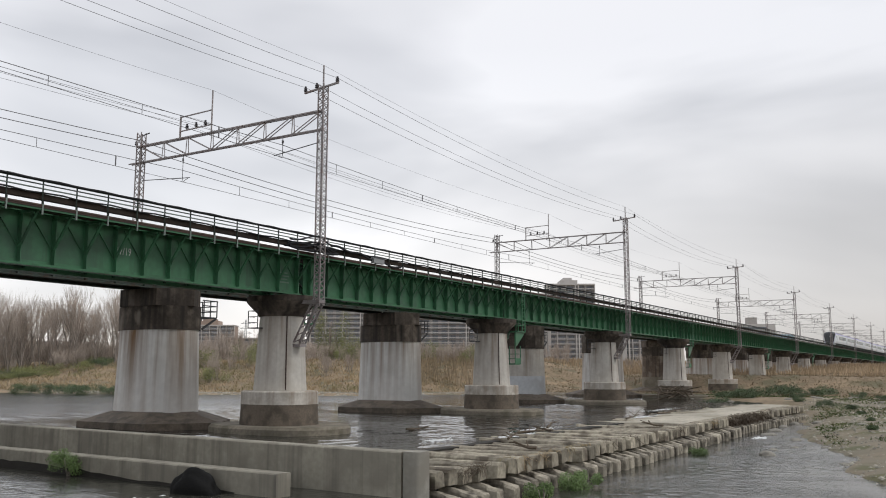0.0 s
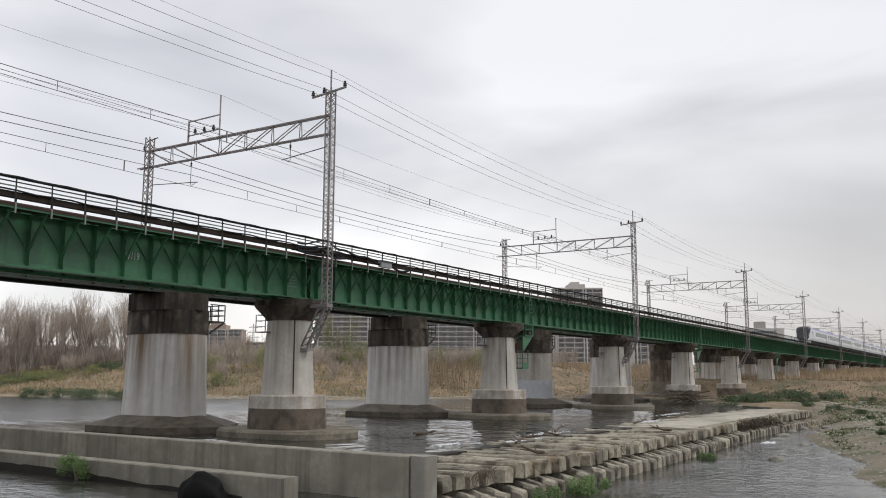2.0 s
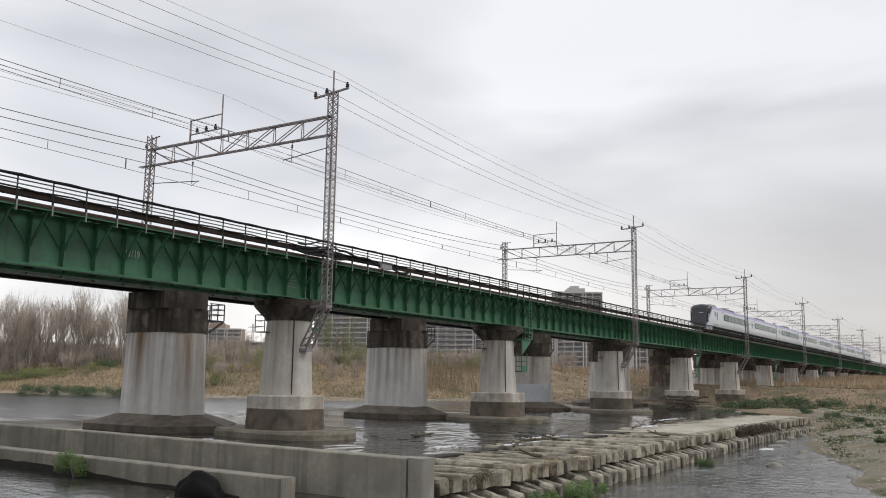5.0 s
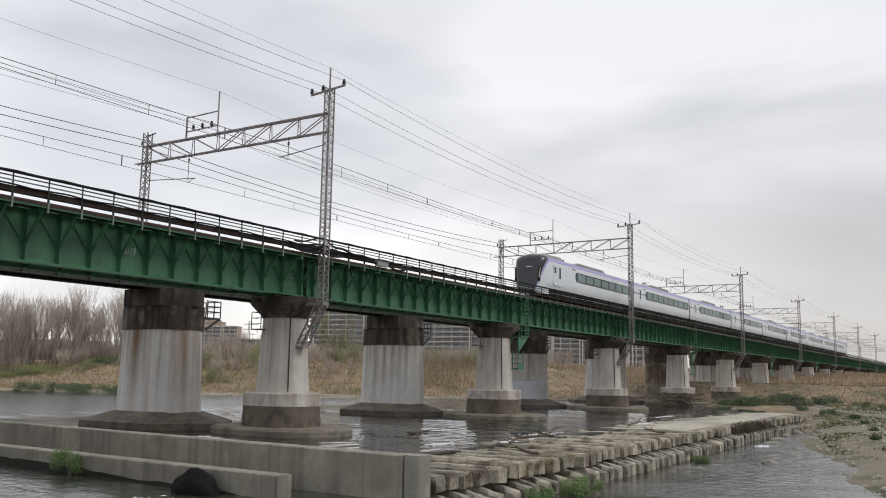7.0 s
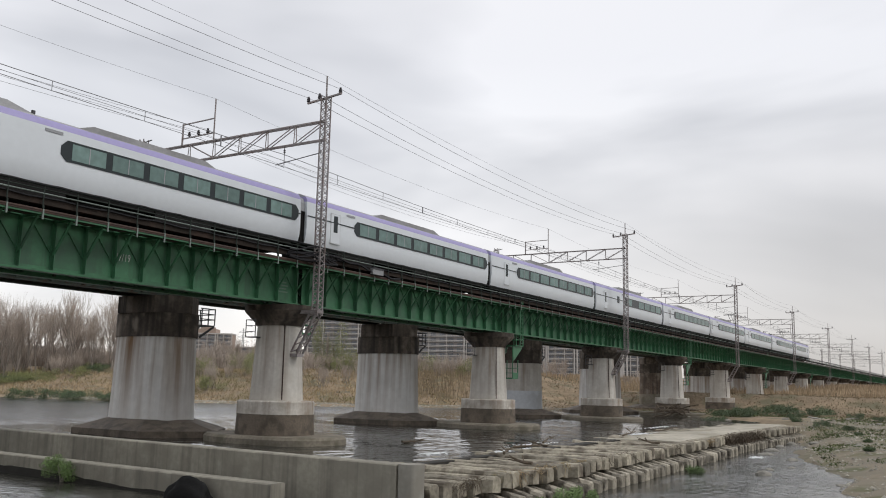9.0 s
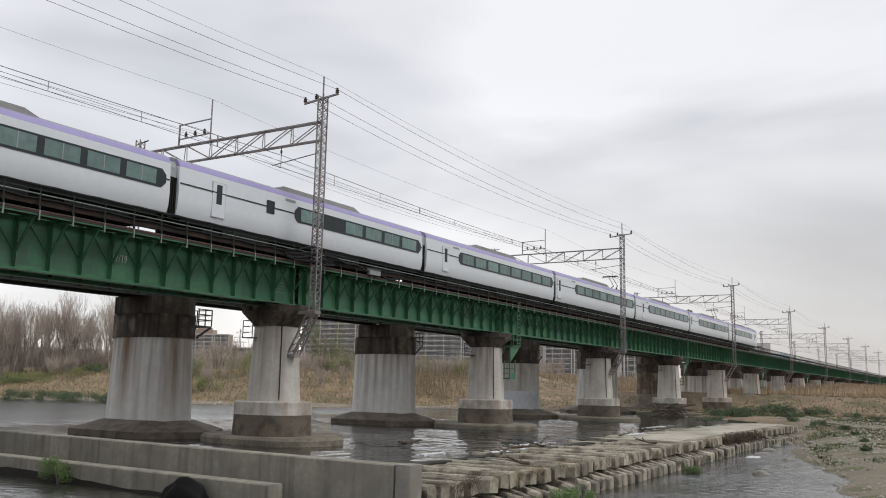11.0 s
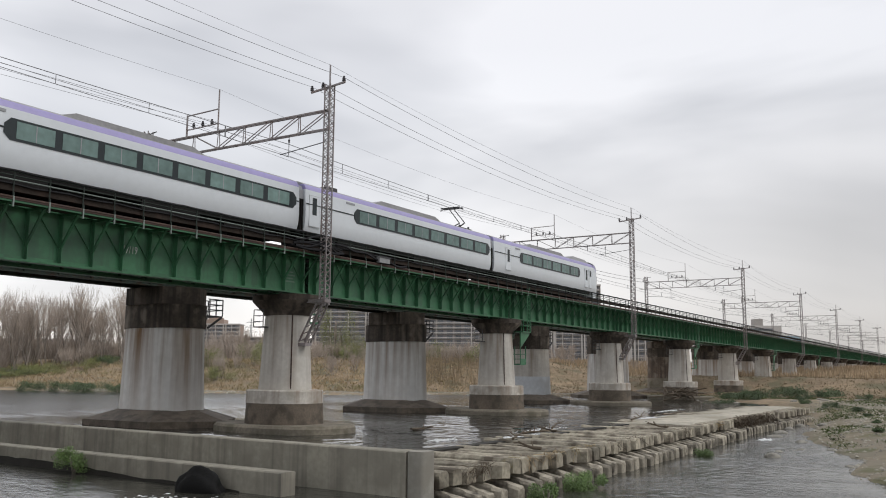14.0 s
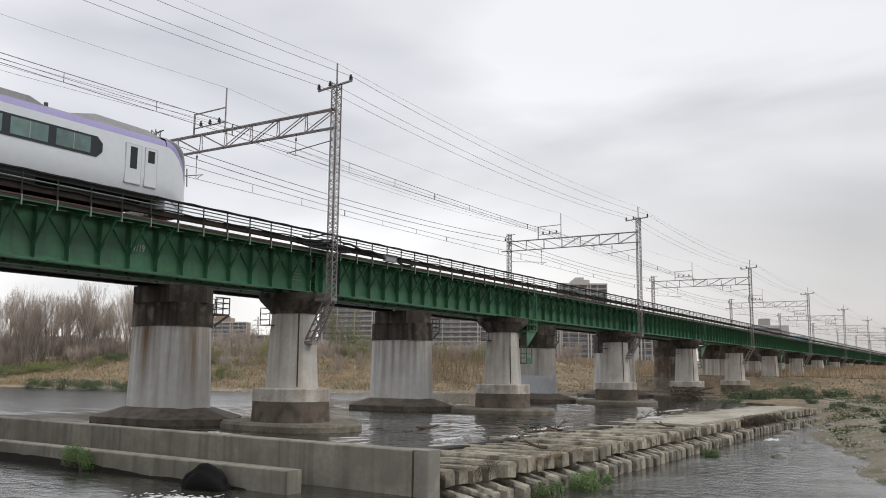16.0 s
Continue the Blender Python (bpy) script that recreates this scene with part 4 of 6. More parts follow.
def band_geo(x0, x1, z0, z1, y, tip=0.45):
    """A dark window band with pointed ends, centred on the side's plane y."""
    g = Geo()
    out = [(x0 + tip * 0.55, z1), (x1 - tip * 0.55, z1), (x1, z1 - 0.24), (x1, z0 + 0.24), (x1 - tip * 0.55, z0), (x0 + tip * 0.55, z0), (x0, z0 + 0.24), (x0, z1 - 0.24)]
    return g.loft([[(x, y - 0.015, z) for x, z in out], [(x, y + 0.015, z) for x, z in out]])


def car_common(t, x0, x1, door_xs, band, lines=(True, True), blank=(), aerial=None, arrester=False):
    """Body from x0 to x1 in the train's space, heights over the rail."""
    body = Geo()
    ring = lambda x, inset=0.0: ([(x, -(w - inset), z) for w, z in SIDE] + [(x, (w - inset), z) for w, z in SIDE[::-1]])
    body.loft([ring(x0), ring(x1)])
    car = part("train_car", body, TRAIN_WHITE, t, "white passenger car of the express train", smooth=True)
    g = Geo()
    rs = lambda x: [(x, -w, z) for w, z in STRIPE] + [(x, w, z) for w, z in STRIPE[::-1]]
    g.loft([rs(x0 + 0.02), rs(x1 - 0.02)])
    part("purple_stripe", g, TRAIN_PURPLE, car, "purple roof-edge stripe", smooth=True)
    g = Geo()
    rr = lambda x: [(x, -w, z) for w, z in ROOF] + [(x, w, z) for w, z in ROOF[-2::-1]]
    g.loft([rr(x0 + 0.04), rr(x1 - 0.04)])
    part("roof", g, TRAIN_ROOF, car, smooth=True)
    a, b = band
    for s in (-1, 1):
        part("window_band", band_geo(a, b, 1.86, 2.68, s * 1.44), TRAIN_BAND, car, "dark window band with pointed ends")
    n = round((b - a - 0.7) / 1.9)
    w = (b - a - 0.7) / n
    for s in (-1, 1):
        pane = Geo().box(0.12, w - 0.2, s * 1.46 - 0.008, s * 1.46 + 0.008, 1.95, 2.59).mesh("window_pane", TRAIN_GLASS)
        split = Geo().box(w / 2 - 0.05, w / 2 - 0.01, s * 1.472 - 0.004, s * 1.472 + 0.004, 1.95, 2.59).mesh("window_mullion", TRAIN_GREY)
        for i in range(n):
            if i in blank:
                continue
            part("window_pane", pane, None, car, at=(a + 0.35 + i * w, 0, 0))
            part("window_mullion", split, None, car, at=(a + 0.35 + i * w, 0, 0))
    for dx, hi, wide in door_xs:
        for s in (-1, 1):
            part("door_seal", Geo().box(dx - wide / 2, dx + wide / 2, s * 1.426 - 0.012, s * 1.426 + 0.012, 1.12, 2.78), TRAIN_SEAM, car)
            part("door", Geo().box(dx - wide / 2 + 0.03, dx + wide / 2 - 0.03, s * 1.430 - 0.012, s * 1.430 + 0.012, 1.15, 2.75), TRAIN_WHITE, car, "white plug door")
            part("door_window", Geo().box(dx - 0.17, dx + 0.17, s * 1.436 - 0.012, s * 1.436 + 0.012, hi, 2.66), TRAIN_BAND, car)
    # thin line joining the band to the car's ends
    for s in (-1, 1):
        if lines[0]:
            part("side_line", Geo().box(x0 + 0.05, a + 0.02, s * 1.437 - 0.008, s * 1.437 + 0.008, 2.25, 2.31), TRAIN_BAND, car)
        if lines[1]:
            part("side_line", Geo().box(b - 0.02, x1 - 0.05, s * 1.437 - 0.008, s * 1.437 + 0.008, 2.25, 2.31), TRAIN_BAND, car)
    g = Geo()
    m = (x0 + x1) / 2
    for c in (m - 5.5, m + 2.0):
        g.box(c - 1.6, c + 1.6, -1.25, 1.25, 0.3, 0.87)
    g.box(x0 + 0.4, x1 - 0.4, -1.2, 1.2, 0.62, 0.87).box(x0 + 1.0, x1 - 1.0, -0.9, 1.1, 0.16, 0.62)
    part("underfloor_case", g, TRAIN_UNDER, car)
    for c in (x0 + 3.3, x1 - 3.3):
        g = Geo()
        for s in (-1, 1):
            g.box(c - 1.5, c + 1.5, s * 1.0 - 0.1, s * 1.0 + 0.1, 0.35, 0.6)
            for wx in (c - 1.05, c + 1.05):
                g.loft([[(wx + 0.41 * math.cos(6.2832 * i / 16), s * 0.55 + e, 0.41 + 0.41 * math.sin(6.2832 * i / 16)) for i in range(16)] for e in (-0.07, 0.07)])
        part("bogie", g, TRAIN_UNDER, car)
    # roof cooler with sloped ends
    g = Geo()
    prof = [(-3.7, 3.45), (-3.0, 3.69), (3.0, 3.69), (3.7, 3.45)]
    c = m + 0.3
    g.loft([[(c + x, y, z) for x, z in prof] for y in (-0.95, 0.95)])
    part("roof_cooler", g, TRAIN_ROOF, car, "long grey roof cooler housing")
    if aerial is not None:
        part("roof_aerial", Geo().bar((aerial, -0.6, 3.3), (aerial, -0.6, 3.72), 0.16, n=8), STEEL_DARK, car)
    if arrester:
        part("roof_arrester", Geo().box(x0 + 2.4, x0 + 3.2, -0.9, -0.1, 3.35, 3.68).bar((x0 + 2.6, -0.5, 3.6), (x0 + 2.6, -0.5, 3.85), 0.1, n=6).bar((x0 + 3.0, -0.5, 3.6), (x0 + 3.0, -0.5, 3.82), 0.1, n=6), STEEL_DARK, car)
    for s in (-1, 1):
        part("side_vent", Geo().box(a - 0.7, a + 0.05, s * 1.395 - 0.02, s * 1.395 + 0.02, 2.84, 2.95), TRAIN_GREY, car)
    return car


def gangway(t, x):
    g, hood = Geo(), Geo()
    for k in range(4):
        xx = x - 0.21 + k * 0.12
        g.box(xx, xx + 0.07, -1.3, 1.3, 0.8, 2.5)
    g.box(x - 0.24, x + 0.24, -1.22, 1.22, 0.85, 2.5)
    hood.loft([[(xx, y, z) for y, z in ((-1.27, 2.5), (-1.25, 2.95), (-1.12, 3.22), (1.12, 3.22), (1.25, 2.95), (1.27, 2.5))] for xx in (x - 0.235, x + 0.235)])
    part("gangway", g, TRAIN_UNDER, t, "black gangway bellows")
    part("gangway_hood", hood, TRAIN_GREY, t, "grey hood over the gangway")


def pantograph(car, x):
    g = Geo().box(x - 0.9, x + 0.9, -0.7, 0.7, 3.5, 3.6)
    for s in (-0.35, 0.35):
        g.bar((x - 0.3, s, 3.6), (x + 0.75, s * 0.6, 4.12), 0.07).bar((x + 0.75, s * 0.6, 4.12), (x - 0.7, s * 0.5, 4.88), 0.045)
        g.bar((x - 0.7, 2.6 * s, 4.80), (x - 0.7, 1.8 * s, 4.93), 0.05)
    for dx in (-0.9, -0.5):
        g.bar((x + dx, -0.75, 4.93), (x + dx, 0.75, 4.93), 0.08)
    for dx in (-0.6, 0.6):
        for y in (-0.6, 0.6):
            g.bar((x + dx, y, 3.45), (x + dx, y, 3.75), 0.14, n=8)
    part("pantograph", g, STEEL_DARK, car, "raised single-arm pantograph")


def nose(car, xe, s):
    """Driving end beyond xe towards s: white cheeks, a purple curve and a dark wrapped face."""
    full = SIDE + STRIPE[1:] + ROOF[1:]
    path = [Vector(p) for p in full]
    marks = [0.0]
    for a, q in zip(path[:-1], path[1:]):
        marks.append(marks[-1] + (q - a).length)
    nv, nu, length = 52, 46, 1.56
    fine = []
    for i in range(nv + 1):
        m = marks[-1] * i / nv
        fine.append((blend(m, [(k, p[0]) for k, p in zip(marks, full)]), blend(m, [(k, p[1]) for k, p in zip(marks, full)])))
    prof = [(0.0, 3.68), (0.4, 3.70), (0.8, 3.64), (1.1, 3.5), (1.3, 3.28), (1.42, 2.95), (1.5, 2.3), (1.55, 1.6), (1.56, 0.9)]
    edge = [(0.0, 3.34), (0.2, 3.3), (0.4, 3.18), (0.65, 2.95), (0.95, 2.55), (1.22, 2.0), (1.41, 1.4), (1.56, 0.8)]
    rings = []
    for i in range(nu + 1):
        u = length * (1 - (1 - i / nu) ** 1.5)
        k = u / length
        wide = 1 - 0.45 * k ** 3.2
        zt, zb = blend(u, prof), 0.85 - 0.35 * smoothstep(0.2, 1.0, u)
        rings.append([(u, w * wide, zb + (z - 0.85) / 2.75 * (zt - zb)) for w, z in fine])
    # each ring runs bottom, stripe, face: its points fall exactly on the two seams
    strips = ([], [], [])
    for i, ring in enumerate(rings):
        u = ring[0][0]
        walls = [ring[0][2], blend(u, edge) - 0.29, blend(u, edge), ring[-1][2]]
        run = [0.0]
        for p, q in zip(ring[:-1], ring[1:]):
            run.append(run[-1] + (Vector(q) - Vector(p)).length)
        heights = []
        for w in walls[1:3]:
            k = next((j for j in range(1, len(ring)) if ring[j][2] >= w), len(ring) - 1)
            a, q = ring[k - 1][2], ring[k][2]
            heights.append(run[k - 1] + (run[k] - run[k - 1]) * min(1.0, max(0.0, (w - a) / max(q - a, 1e-6))))
        stops = [0.0, heights[0], heights[1], run[-1]]
        for j, cuts in enumerate((16, 3, 22)):
            row = []
            for c in range(cuts + 1):
                m = stops[j] + (stops[j + 1] - stops[j]) * c / cuts
                row.append((u, blend(m, [(r, p[1]) for r, p in zip(run, ring)]), blend(m, [(r, p[2]) for r, p in zip(run, ring)])))
            strips[j].append(row)
    cheek_near, cheek_far, curve_near, curve_far, face = Geo(), Geo(), Geo(), Geo(), Geo()
    for sy, cheek, curve in ((-1, cheek_near, curve_near), (1, cheek_far, curve_far)):
        for g, rows in zip((cheek, curve, face), strips):
            g.loft([[(xe + s * p[0], sy * p[1], p[2]) for p in row] for row in rows], caps=False, closed=False)
    last = [(xe + s * u, y, z) for u, y, z in rings[-1]]
    closing = last + [(x, -y, z) for x, y, z in last[-2::-1]]
    mid = [(x + s * 0.05, y * 0.8, z) for x, y, z in closing]
    face.loft([closing, mid], caps=True)
    for name, g, m, label in (("nose_cheek", cheek_near, TRAIN_WHITE, ""), ("nose_cheek", cheek_far, TRAIN_WHITE, ""), ("nose_stripe", curve_near, TRAIN_PURPLE, "purple stripe sweeping down the nose"), ("nose_stripe", curve_far, TRAIN_PURPLE, "purple stripe sweeping down the nose"),
                              ("nose_face", face, TRAIN_DARK if s < 0 else TRAIN_SMOKE, "dark grey glazed driving face")):
        me = g.mesh(name, m)
        bm = bmesh.new()
        bm.from_mesh(me)
        bmesh.ops.remove_doubles(bm, verts=bm.verts, dist=0.001)
        bmesh.ops.recalc_face_normals(bm, faces=bm.faces)
        for f in bm.faces:
            f.smooth = True
        bm.to_mesh(me)
        bm.free()
        part(name, me, None, car, label)
    skirt = Geo()
    skirt.loft([[(xe + s * u, y, z) for y, z in ((-w, 0.2), (w, 0.2), (w, 0.85), (-w, 0.85))] for u, w in ((0.1, 1.3), (0.9, 1.2), (1.25, 1.0), (1.5, 0.7))])
    part("nose_skirt", skirt, TRAIN_WHITE, car, "white lower nose skirt")
    part("badge", Geo().box(xe + s * 1.56 - 0.04, xe + s * 1.56 + 0.04, -0.5, 0.0, 2.42, 2.52), TRAIN_SEAM, car, "small pale badge bar")
    fair = Geo()
    fair.loft([[(xe - s * x, y, zz) for y, zz in ((-0.95, 3.4), (-0.8, h), (0.8, h), (0.95, 3.4))] for x, h in ((-0.3, 3.5), (0.6, 3.72), (3.2, 3.78), (4.4, 3.5))])
    part("roof_fairing", fair, TRAIN_ROOF, car, "grey roof fairing behind the cab")
    for y in (-1.02, 1.02):
        if s < 0:
            part("lamp_surround", Geo().bar((xe + s * 1.38, y * 1.02, 1.3), (xe + s * 1.27, y * 1.08, 2.5), 0.13), TRAIN_UNDER, car, "black lamp surround")
        lamp = Geo().bar((xe + s * 1.44, y * 1.06, 1.6), (xe + s * 1.34, y * 1.12, 2.4), 0.04)
        part("light_strip", lamp, LAMP if s < 0 else TRAIN_GREY, car, "slim upright light strip beside the windscreen")


def build_train():
    t = thing("express_train", (0, TRACK_Y, RAIL_Z), "white express train with purple roof stripe crossing the bridge", "train")
    g = 0.25
    # the leading car lies towards -x; the first joint is the train's origin
    head = car_common(t, -19.35, -g, [(-18.45, 2.15, 0.62), (-17.5, 1.75, 0.8)], (-14.2, -0.45), (False, True), aerial=-14.95)
    nose(head, -19.35, -1)
    tagged(head, "white leading car with dark sloped driving face")
    for k in range(7):
        x0, x1 = k * CAR + g, (k + 1) * CAR - g
        gangway(t, k * CAR)
        if k == 2:
            car = car_common(t, x0, x1, [(x0 + 2.4, 1.75, 0.85)], (x0 + 7.7, x1 - 0.25), blank=(1,))
            for s in (-1, 1):
                part("small_window", Geo().box(x0 + 5.6, x0 + 6.15, s * 1.445 - 0.012, s * 1.445 + 0.012, 1.95, 2.6), TRAIN_BAND, car)
        else:
            near_door = k in (4, 6)
            car = car_common(t, x0, x1, [(x0 + (0.7 if near_door else 2.4), 1.75, 0.85)], (x0 + 4.1, x1 - 0.25), arrester=k == 6)
        if k in (4, 6):
            pantograph(car, x1 - 2.4)
    gangway(t, 7 * CAR)
    x0 = 7 * CAR + g
    tail = car_common(t, x0, x0 + 18.8, [(x0 + 2.2, 1.75, 0.85), (x0 + 17.1, 1.75, 0.8), (x0 + 17.98, 2.15, 0.64)], (x0 + 4.05, x0 + 15.6), (True, False), aerial=x0 + 13.6)
    nose(tail, x0 + 18.8, 1)
    tagged(tail, "white trailing car with grey driving end")
    return t


TRAIN = build_train()


# ---- vegetation ----
BARK = material("bare_bark", (0.27, 0.235, 0.205), 0.9, 0, 0.3, 2.0, 0.3)
TWIG = material("bare_twigs", (0.42, 0.36, 0.31), 0.9, 0, 0.3, 1.0, 0)
LEAF = material("dark_green_leaves", (0.052, 0.084, 0.028), 0.6, 0, 0.35, 2.0, 0, island=0.4)
WEED = material("fresh_green_weeds", (0.10, 0.16, 0.045), 0.6, 0, 0.35, 2.0, 0, island=0.4)
WILLOW = material("spring_willow_leaves", (0.16, 0.17, 0.055), 0.7, 0, 0.3, 1.0, 0, island=0.35)
STRAW = material("dry_straw_grass", (0.42, 0.325, 0.205), 0.9, 0, 0.18, 0.12, 0, (0.25, 0.22, 0.115), 0.5, island=0.12)
SLOPE = material("faded_slope_grass", (0.29, 0.222, 0.148), 0.9, 0, 0.2, 0.12, 0, (0.21, 0.18, 0.105), 0.5, island=0.1)
TAWNY = material("orange_dry_grass", (0.41, 0.31, 0.205), 0.9, 0, 0.25, 0.12, 0, (0.33, 0.255, 0.165), 0.4, island=0.12)
REED = material("dry_reeds", (0.30, 0.235, 0.155), 0.9, 0, 0.3, 0.3, 0, island=0.35)
TURF = material("green_turf", (0.085, 0.115, 0.04), 0.8, 0, 0.4, 0.5, 0, (0.14, 0.13, 0.05), 0.4, island=0.35)
STONE = material("river_stone", (0.20, 0.19, 0.165), 0.85, 0, 0.25, 2.0, 0.3, island=0.3)
GRAVEL = material("pale_gravel", (0.33, 0.31, 0.26), 0.9, 0, 0.3, 0.6, 0, island=0.35)
WOOD = material("grey_driftwood", (0.11, 0.085, 0.06), 0.9, 0, 0.3, 4.0, 0.4)


def branch(wood, twig, p, d, length, r, depth, rnd):
    """A limb that forks; thin ends go to the twigs' mesh."""
    q = p + d * length
    g = wood if depth > 2 else twig
    n = 5 if depth > 2 else 3
    ring = []
    a = d.orthogonal().normalized()
    b = d.cross(a)
    for c, rr in ((p, r), (q, r * 0.68)):
        ring.append([c + (a * math.cos(6.2832 * i / n) + b * math.sin(6.2832 * i / n)) * rr for i in range(n)])
    g.loft(ring, caps=False)
    if depth == 0:
        return
    for k in range(3 if depth > 1 else 4):
        turn = Vector((rnd.uniform(-1, 1), rnd.uniform(-1, 1), rnd.uniform(0.1, 1.6)))
        nd = (d * rnd.uniform(0.8, 1.6) + turn * 0.62).normalized()
        s = p + d * length * rnd.uniform(0.35, 1.0)
        branch(wood, twig, s, nd, length * rnd.uniform(0.6, 0.88), r * rnd.uniform(0.5, 0.68), depth - 1, rnd)


def bare_trees():
    masters = []
    for seed in range(4):
        rnd = random.Random(30 + seed)
        wood, twig = Geo(), Geo()
        for k in range(rnd.choice((2, 3, 3))):
            d = Vector((rnd.uniform(-0.3, 0.3), rnd.uniform(-0.3, 0.3), 1)).normalized()
            branch(wood, twig, Vector((0.5 * k - 0.5, rnd.uniform(-0.5, 0.5), -0.3)), d, 3.4, 0.085, 5, rnd)
        masters.append((wood.mesh("trunk", BARK), twig.mesh("crown", TWIG)))
    rnd = random.Random(9)
    for i in range(70):
        bearing = radians(rnd.uniform(50.3, 62) if i < 54 else rnd.uniform(43.5, 50))
        dist = rnd.uniform(172, 225)
        x, y = dist * math.cos(bearing), dist * math.sin(bearing)
        m, s = masters[rnd.randrange(4)], rnd.uniform(0.95, 1.6) * (1.0 if i < 54 else 0.5)
        t = thing("bare_tree", Matrix.Translation((x, y, ground_height(x, y))) @ pose(0, 0, 0, 0, 0, rnd.uniform(0, 360)) @ Matrix.Scale(s, 4),
                  "leafless grey-brown tree on the far bank", "tree", "bare trees on the bank")
        part("trunk", m[0], None, t)
        tagged(part("crown", m[1], None, t), kind="stuff")


SHRUBS = []


def bare_shrub(name, x, y, s, label, group, rnd):
    """A leafless shrub of many thin stems."""
    if not SHRUBS:
        for seed in range(4):
            r2 = random.Random(50 + seed)
            wood, twig = Geo(), Geo()
            for _ in range(13):
                d = Vector((r2.uniform(-0.5, 0.5), r2.uniform(-0.5, 0.5), 1)).normalized()
                branch(wood, twig, Vector((r2.uniform(-0.8, 0.8), r2.uniform(-0.8, 0.8), -0.2)), d, 1.5, 0.035, 3, r2)
            SHRUBS.append((wood.mesh("stem", BARK), twig.mesh("crown", TWIG)))
    m = SHRUBS[rnd.randrange(4)]
    t = thing(name, Matrix.Translation((x, y, ground_height(x, y))) @ pose(0, 0, 0, 0, 0, rnd.uniform(0, 360)) @ Matrix.Scale(s, 4), label, "bush", group)
    tagged(part("stem", m[0], None, t), kind="stuff")
    tagged(part("crown", m[1], None, t), kind="stuff")


def leaf_cloud(rnd, n, a, b, h, size):
    g = Geo()
    lumps = [(rnd.uniform(-a, a) * 0.7, rnd.uniform(-b, b) * 0.7, rnd.uniform(0.15, 0.8) * h, rnd.uniform(0.25, 0.5)) for _ in range(9)]
    for _ in range(n):
        cx, cy, cz, cr = lumps[rnd.randrange(9)]
        v = Vector((rnd.gauss(0, 1), rnd.gauss(0, 1), rnd.gauss(0, 1))).normalized() * cr * rnd.random() ** 0.4
        p = Vector((cx + v.x * a, cy + v.y * b, max(0.02, cz + v.z * h)))
        u = Vector((rnd.uniform(-1, 1), rnd.uniform(-1, 1), rnd.uniform(-0.6, 1))).normalized()
        w = u.orthogonal().normalized() * size * 0.35
        u = u * size
        g.add([p - w * 0.6, p + u * 0.5 - w, p + u, p + u * 0.5 + w], [(0, 1, 2, 3)])
    return g


def bush(name, x, y, a, b, h, mat, label, n=700, size=0.16, z=None, seed=0, stems=True, group=""):
    rnd = random.Random(seed)
    n, size = int(n * 2.8), size * 0.56
    t = thing(name, (x, y, ground_height(x, y) - 0.05 if z is None else z), label, "bush", group)
    if stems:
        g = Geo()
        for _ in range(7):
            g.bar((rnd.uniform(-0.1, 0.1) * a, rnd.uniform(-0.1, 0.1) * b, -0.1), (rnd.uniform(-0.6, 0.6) * a, rnd.uniform(-0.6, 0.6) * b, h * rnd.uniform(0.5, 0.9)), 0.03 * max(1, h * 0.6), n=3)
        tagged(part("stem", g, BARK, t), kind="stuff")
    tagged(part("foliage", leaf_cloud(rnd, n, a, b, h, size), mat, t), kind="stuff")
    return t


